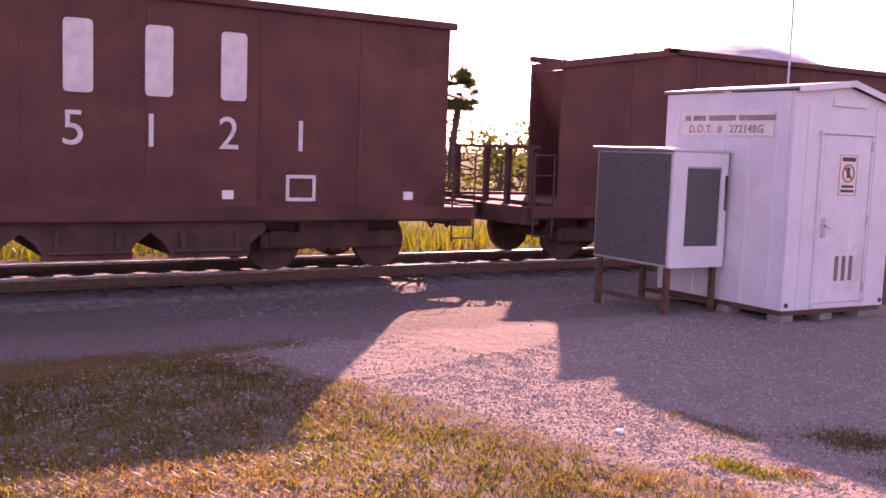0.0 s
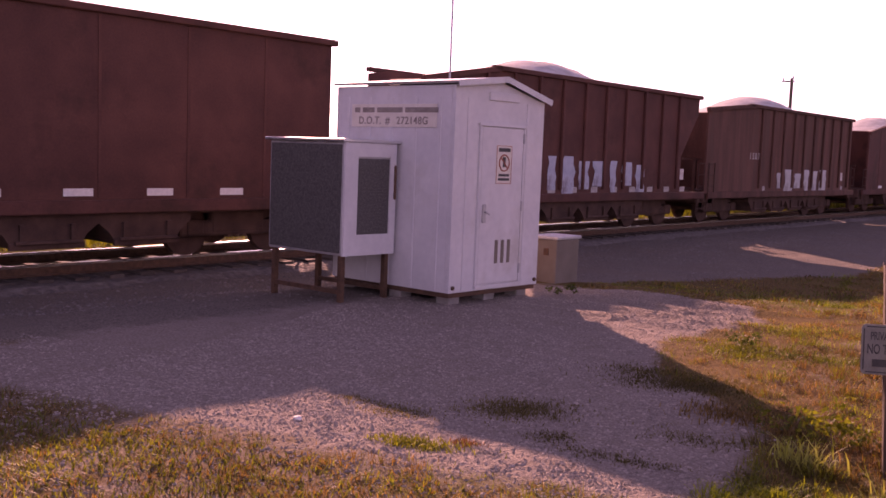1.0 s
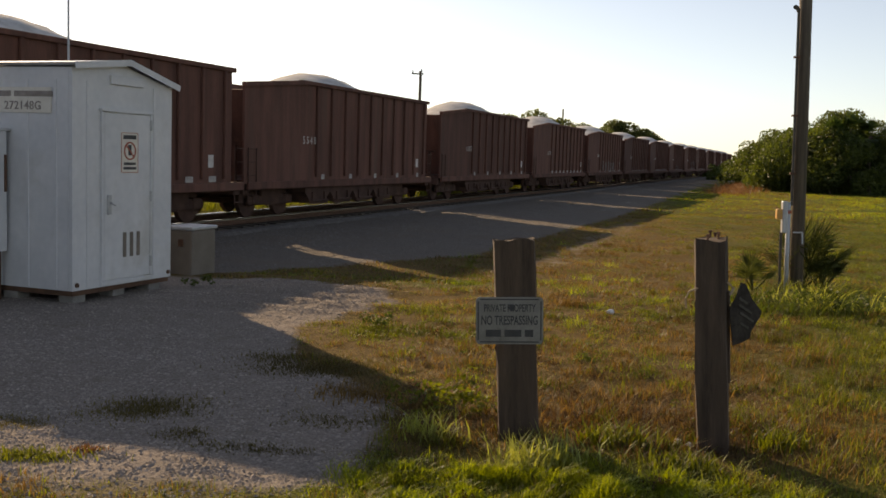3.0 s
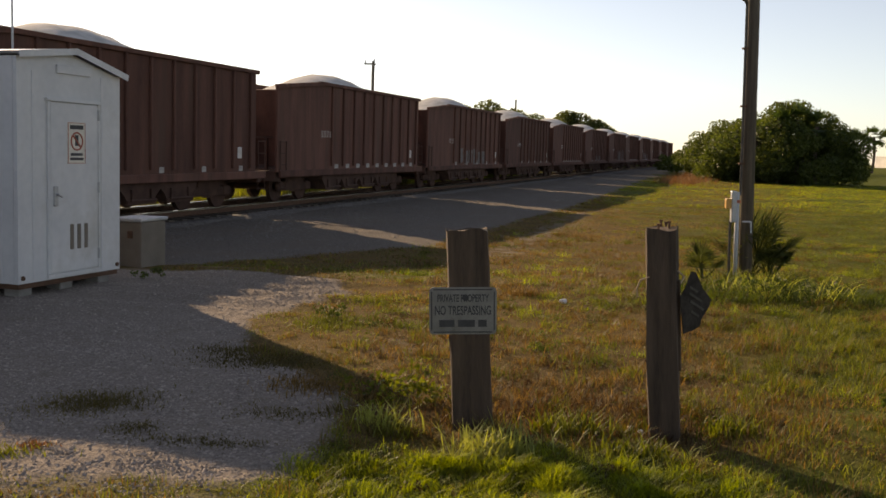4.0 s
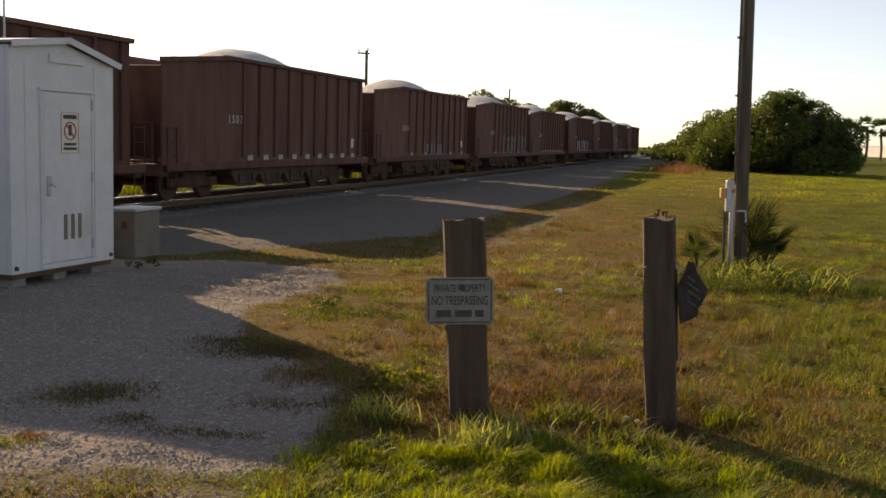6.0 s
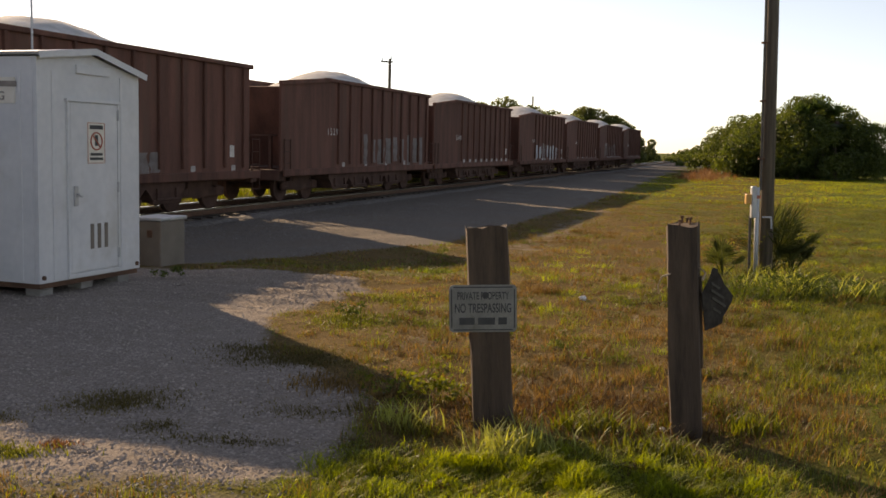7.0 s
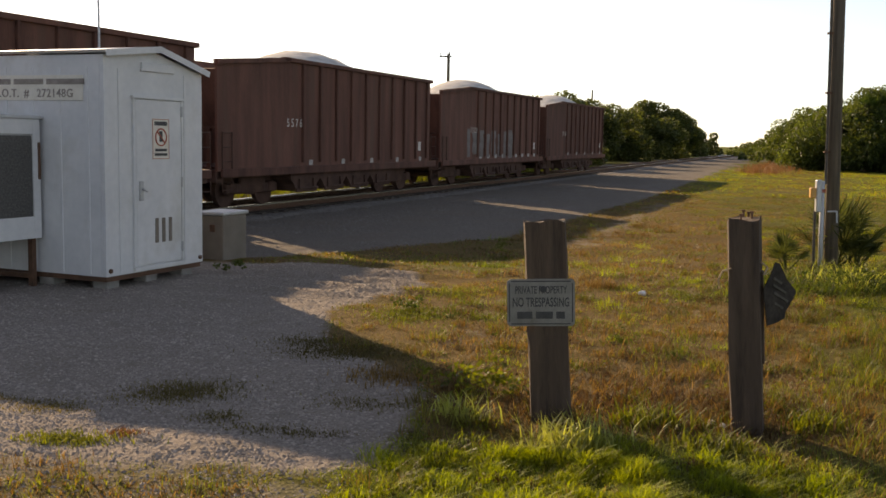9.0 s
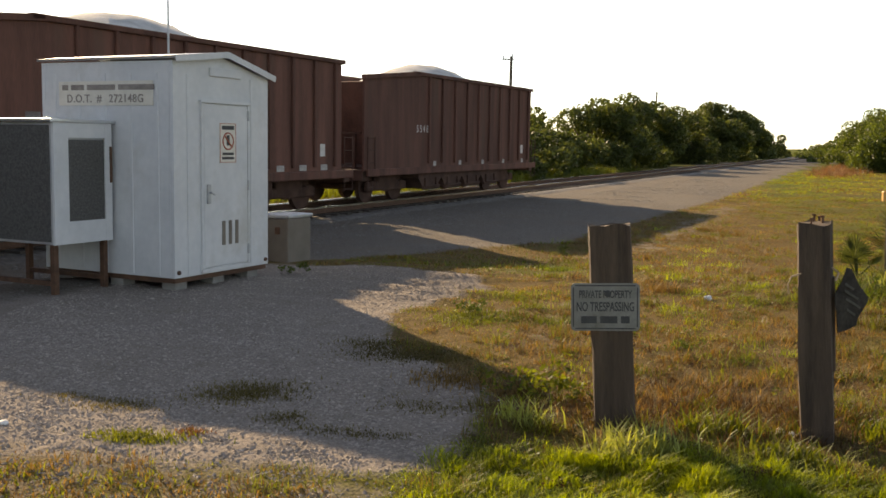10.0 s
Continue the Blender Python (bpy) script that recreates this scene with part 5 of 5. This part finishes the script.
    # long arching pale blades in the weeds before the pole
    p = scatter(1500, 2.9, 5.4, 11.4, 13.4, lambda x, y: 1.0 + 0 * x, 96, 0.9)
    r = np.random.default_rng(96)
    blades("arching_grass", p, r.uniform(0.08, 0.26, len(p)), r.uniform(0.005, 0.009, len(p)), 1.5, WEED, "long dull green blades in the weeds before the pole", 96)
    p = scatter(150, 3.1, 4.9, 11.7, 13.0, lambda x, y: 1.0 + 0 * x, 95, 0.9)
    r = np.random.default_rng(95)
    blades("arching_grass", p, r.uniform(0.2, 0.48, len(p)), r.uniform(0.006, 0.011, len(p)), 1.4, GRASS_PALE, "long pale arching blades among weeds", 95)
    # tall bright tussocks at the feet of the posts, and coarse grass at the pole
    for k, (x, y, n, hh, sp) in enumerate(((0.26, 5.42, 230, 0.18, 0.22), (-0.32, 5.85, 60, 0.17, 0.12), (-0.45, 6.0, 40, 0.14, 0.1), (1.1, 5.5, 160, 0.12, 0.2), (4.4, 15.4, 130, 0.28, 0.4), (5.2, 15.3, 130, 0.28, 0.45), (1.75, 6.0, 120, 0.14, 0.15), (0.75, 5.9, 160, 0.16, 0.2))):
        r = np.random.default_rng(60 + k)
        p = np.stack([r.normal(x, sp * 0.6, n), r.normal(y, sp * 0.35, n)], 1)
        blades("grass_tussock", p, hh * r.uniform(0.5, 1.2, n), r.uniform(0.004, 0.0075, n) * (1 + hh), 0.9, GRASS_PALE if k < 3 else GRASS, "bright coarse grass tussock", 60 + k)


build_grass()


def build_weed(x, y, size, n, seed, mat):
    """A leafy weed: stems with broad leaves."""
    r = np.random.default_rng(seed)
    t = thing("leafy_weed", pose(*on_ground(x, y)), "low leafy green weed in the verge", "weed", "verge weeds")
    cs = [(r.normal(0, size * 0.45), r.normal(0, size * 0.35), r.uniform(0.04, size * 0.7)) for _ in range(n)]
    V, Fc = leaf_cloud(cs, [size * 0.24] * n, 900, 0.022, seed)
    V[:, 2] = np.maximum(V[:, 2], 0.0)
    o = new("leaves", mesh_of("leaves", V, Fc, mat))
    o.parent = t


for k, (x, y, s, n) in enumerate(((-0.36, 6.52, 0.32, 16), (-0.12, 6.4, 0.2, 8), (-1.2, 9.6, 0.22, 7), (-3.7, 12.1, 0.2, 7), (3.0, 6.6, 0.16, 6), (3.3, 11.7, 0.34, 14), (3.75, 12.0, 0.42, 18), (4.1, 11.75, 0.36, 16), (4.5, 12.1, 0.36, 14), (4.9, 12.5, 0.3, 10))):
    build_weed(x, y, s, n, 200 + k, GRASS if k < 2 else WEED)

# flat grass patches on the pad
for k, (x, y, wx, wy, n, hh, mat) in enumerate(((-2.26, 6.3, 0.27, 0.2, 2000, 0.035, GRASS_DARK), (-1.82, 5.72, 0.12, 0.12, 420, 0.028, GRASS_DARK), (-1.35, 7.7, 0.4, 0.26, 2400, 0.035, GRASS_DARK), (-1.7, 8.1, 0.3, 0.16, 900, 0.035, GRASS_DARK), (-2.95, 5.89, 0.2, 0.14, 600, 0.03, GRASS_DARK), (-3.3, 6.0, 0.2, 0.06, 260, 0.028, GRASS_DARK), (-2.5, 5.18, 0.2, 0.08, 700, 0.045, GRASS), (-2.25, 5.33, 0.08, 0.05, 160, 0.035, GRASS_RUST), (-1.1, 9.4, 0.3, 0.35, 1800, 0.04, GRASS), (-0.8, 10.9, 0.35, 0.3, 1200, 0.045, GRASS), (-1.0, 6.2, 0.25, 0.14, 500, 0.03, GRASS_DARK), (-1.35, 5.5, 0.3, 0.08, 500, 0.03, GRASS_DARK), (-0.9, 6.9, 0.25, 0.2, 700, 0.06, GRASS_DRY))):
    r = np.random.default_rng(400 + k)
    p = np.stack([r.normal(x, wx * 0.7, n), r.normal(y, wy * 0.7, n)], 1)
    blades("grass_patch", p, hh * r.uniform(0.5, 1.3, n), r.uniform(0.003, 0.006, n), 0.9, mat, "flat patch of grass growing through the gravel", 400 + k)


def build_stones(name, n, x0, x1, y0, y1, keep, lo, hi, mat, label, seed):
    r = np.random.default_rng(seed)
    p = np.stack([r.uniform(x0, x1, n), r.uniform(y0, y1, n)], 1)
    p = p[r.random(n) < keep(p[:, 0], p[:, 1])]
    n = len(p)
    s = lo * (hi / lo) ** (r.random(n) ** 2)
    base = np.array([(1, 0, 0), (0.2, 0.95, 0.1), (-0.9, 0.35, 0), (-0.5, -0.85, 0.05), (0.55, -0.75, 0), (0.05, 0.05, 0.66)])
    az = r.uniform(0, 2 * math.pi, n)
    ca, sa = np.cos(az)[:, None], np.sin(az)[:, None]
    q = base[None] * r.uniform(0.65, 1.3, (n, 6, 3)) * s[:, None, None]
    X, Y = q[..., 0] * ca - q[..., 1] * sa, q[..., 0] * sa + q[..., 1] * ca
    z = (ground_z(p[:, 0], p[:, 1]) + lumps(p[:, 0], p[:, 1]))[:, None]
    V = np.stack([X + p[:, :1], Y + p[:, 1:], q[..., 2] + z - 0.1 * s[:, None]], -1).reshape(-1, 3)
    i = np.arange(n) * 6
    faces = [(a + j, a + (j + 1) % 5, a + 5) for a in i for j in range(5)]
    stuff(name, V.tolist(), faces, mat, label, "gravel")


build_stones("gravel_stones", 150000, -5.5, 0.3, 4.3, 13.2, lambda x, y: smooth(0.3, 0.8, masks(x, y)[0]) * np.clip(0.75 + 0.8 * patchy(x, y, 1.3, 6), 0.4, 1) * (1 - 0.6 * smooth(7.0, 10.0, y)), 0.006, 0.018, STONE, "loose pale crushed-stone gravel", 301)
build_stones("verge_stones", 30000, -7, 1, 1.4, 6.5, lambda x, y: 0.8 * smooth(0.15, 0.4, masks(x, y)[0]), 0.007, 0.021, STONE, "pale stones scattered in the thin turf", 302)
build_stones("ballast_stones", 26000, -12, 0, 6, 34, lambda x, y: 1.0 * (np.abs(plan_sq(x, y)[1] - 1.7) < 1.3), 0.015, 0.035, BALLAST, "grey ballast along the rails", 303)
build_stones("service_road_stones", 60000, -11, 10, 8, 46, lambda x, y: smooth(0.3, 0.8, masks(x, y)[1]) * (plan_sq(x, y)[1] > 1.9) * np.clip(0.45 + 1.2 * patchy(x, y, 0.5, 6), 0.08, 1), 0.012, 0.035, ROAD_STONE, "pale stones strewn over the service road", 304)
build_stones("service_road_stones", 26000, -2, 26, 40, 95, lambda x, y: smooth(0.3, 0.8, masks(x, y)[1]) * (plan_sq(x, y)[1] > 1.9) * np.clip(0.45 + 1.2 * patchy(x, y, 0.25, 6), 0.08, 1), 0.025, 0.06, ROAD_STONE, "pale stones strewn over the service road", 305)

for k, (x, y, s) in enumerate(((1.29, 11.15, 0.05), (1.15, 6.05, 0.03), (1.2, 6.0, 0.022), (-3.4, 5.3, 0.03))):
    bm = bmesh.new()
    bmesh.ops.create_icosphere(bm, subdivisions=2, radius=s)
    for v in bm.verts:
        v.co *= 1 + 0.4 * noise.noise(v.co * 30 + Vector((k, 0, 0)))
        v.co.z *= 0.6
    ob = new("litter", finish("litter", bm, LITTER))
    ob.matrix_basis = pose(*on_ground(x, y, s * 0.3))
    tagged(ob, "pale scrap of litter lying in the grass", "litter")


# ---- the train runs past towards the eye's left ----
SLACK = {0: -0.08, 1: 0.1, 3: 0.47, 4: -0.19, 6: 0.47, 7: -0.23, 14: 0.47, 15: -0.14, 16: 0.47, 18: -0.28, 19: -0.42}      # run-in and run-out of the couplers


def car_pose(s):
    """The pose of a car whose middle is s metres down the line."""
    swing = math.degrees(math.atan(max(0.0, s - 185) / 450))
    return Matrix.Translation(line_at(s, NEAR_SIDE - HALF_WIDTH + float(bend(s)), RAIL_TOP + float(climb(s)))) @ pose(0, 0, 0, 0, 0, TRACK_TURN - swing) @ pose(0, 0, 0, 0, -math.degrees(CLIMB) if s > 0 else 0)


def motions():
    for k, car in CARS:
        middle = FIRST_REAR + PITCH * k + SLACK.get(k, 0.0) - HALF * CAR_SIZE
        car.scale = (CAR_SIZE, 1, CAR_SIZE)
        walk(car, [(t, car_pose(middle - SPEED * t)) for t in np.arange(0, 10.01, 0.5).tolist()])


motions()
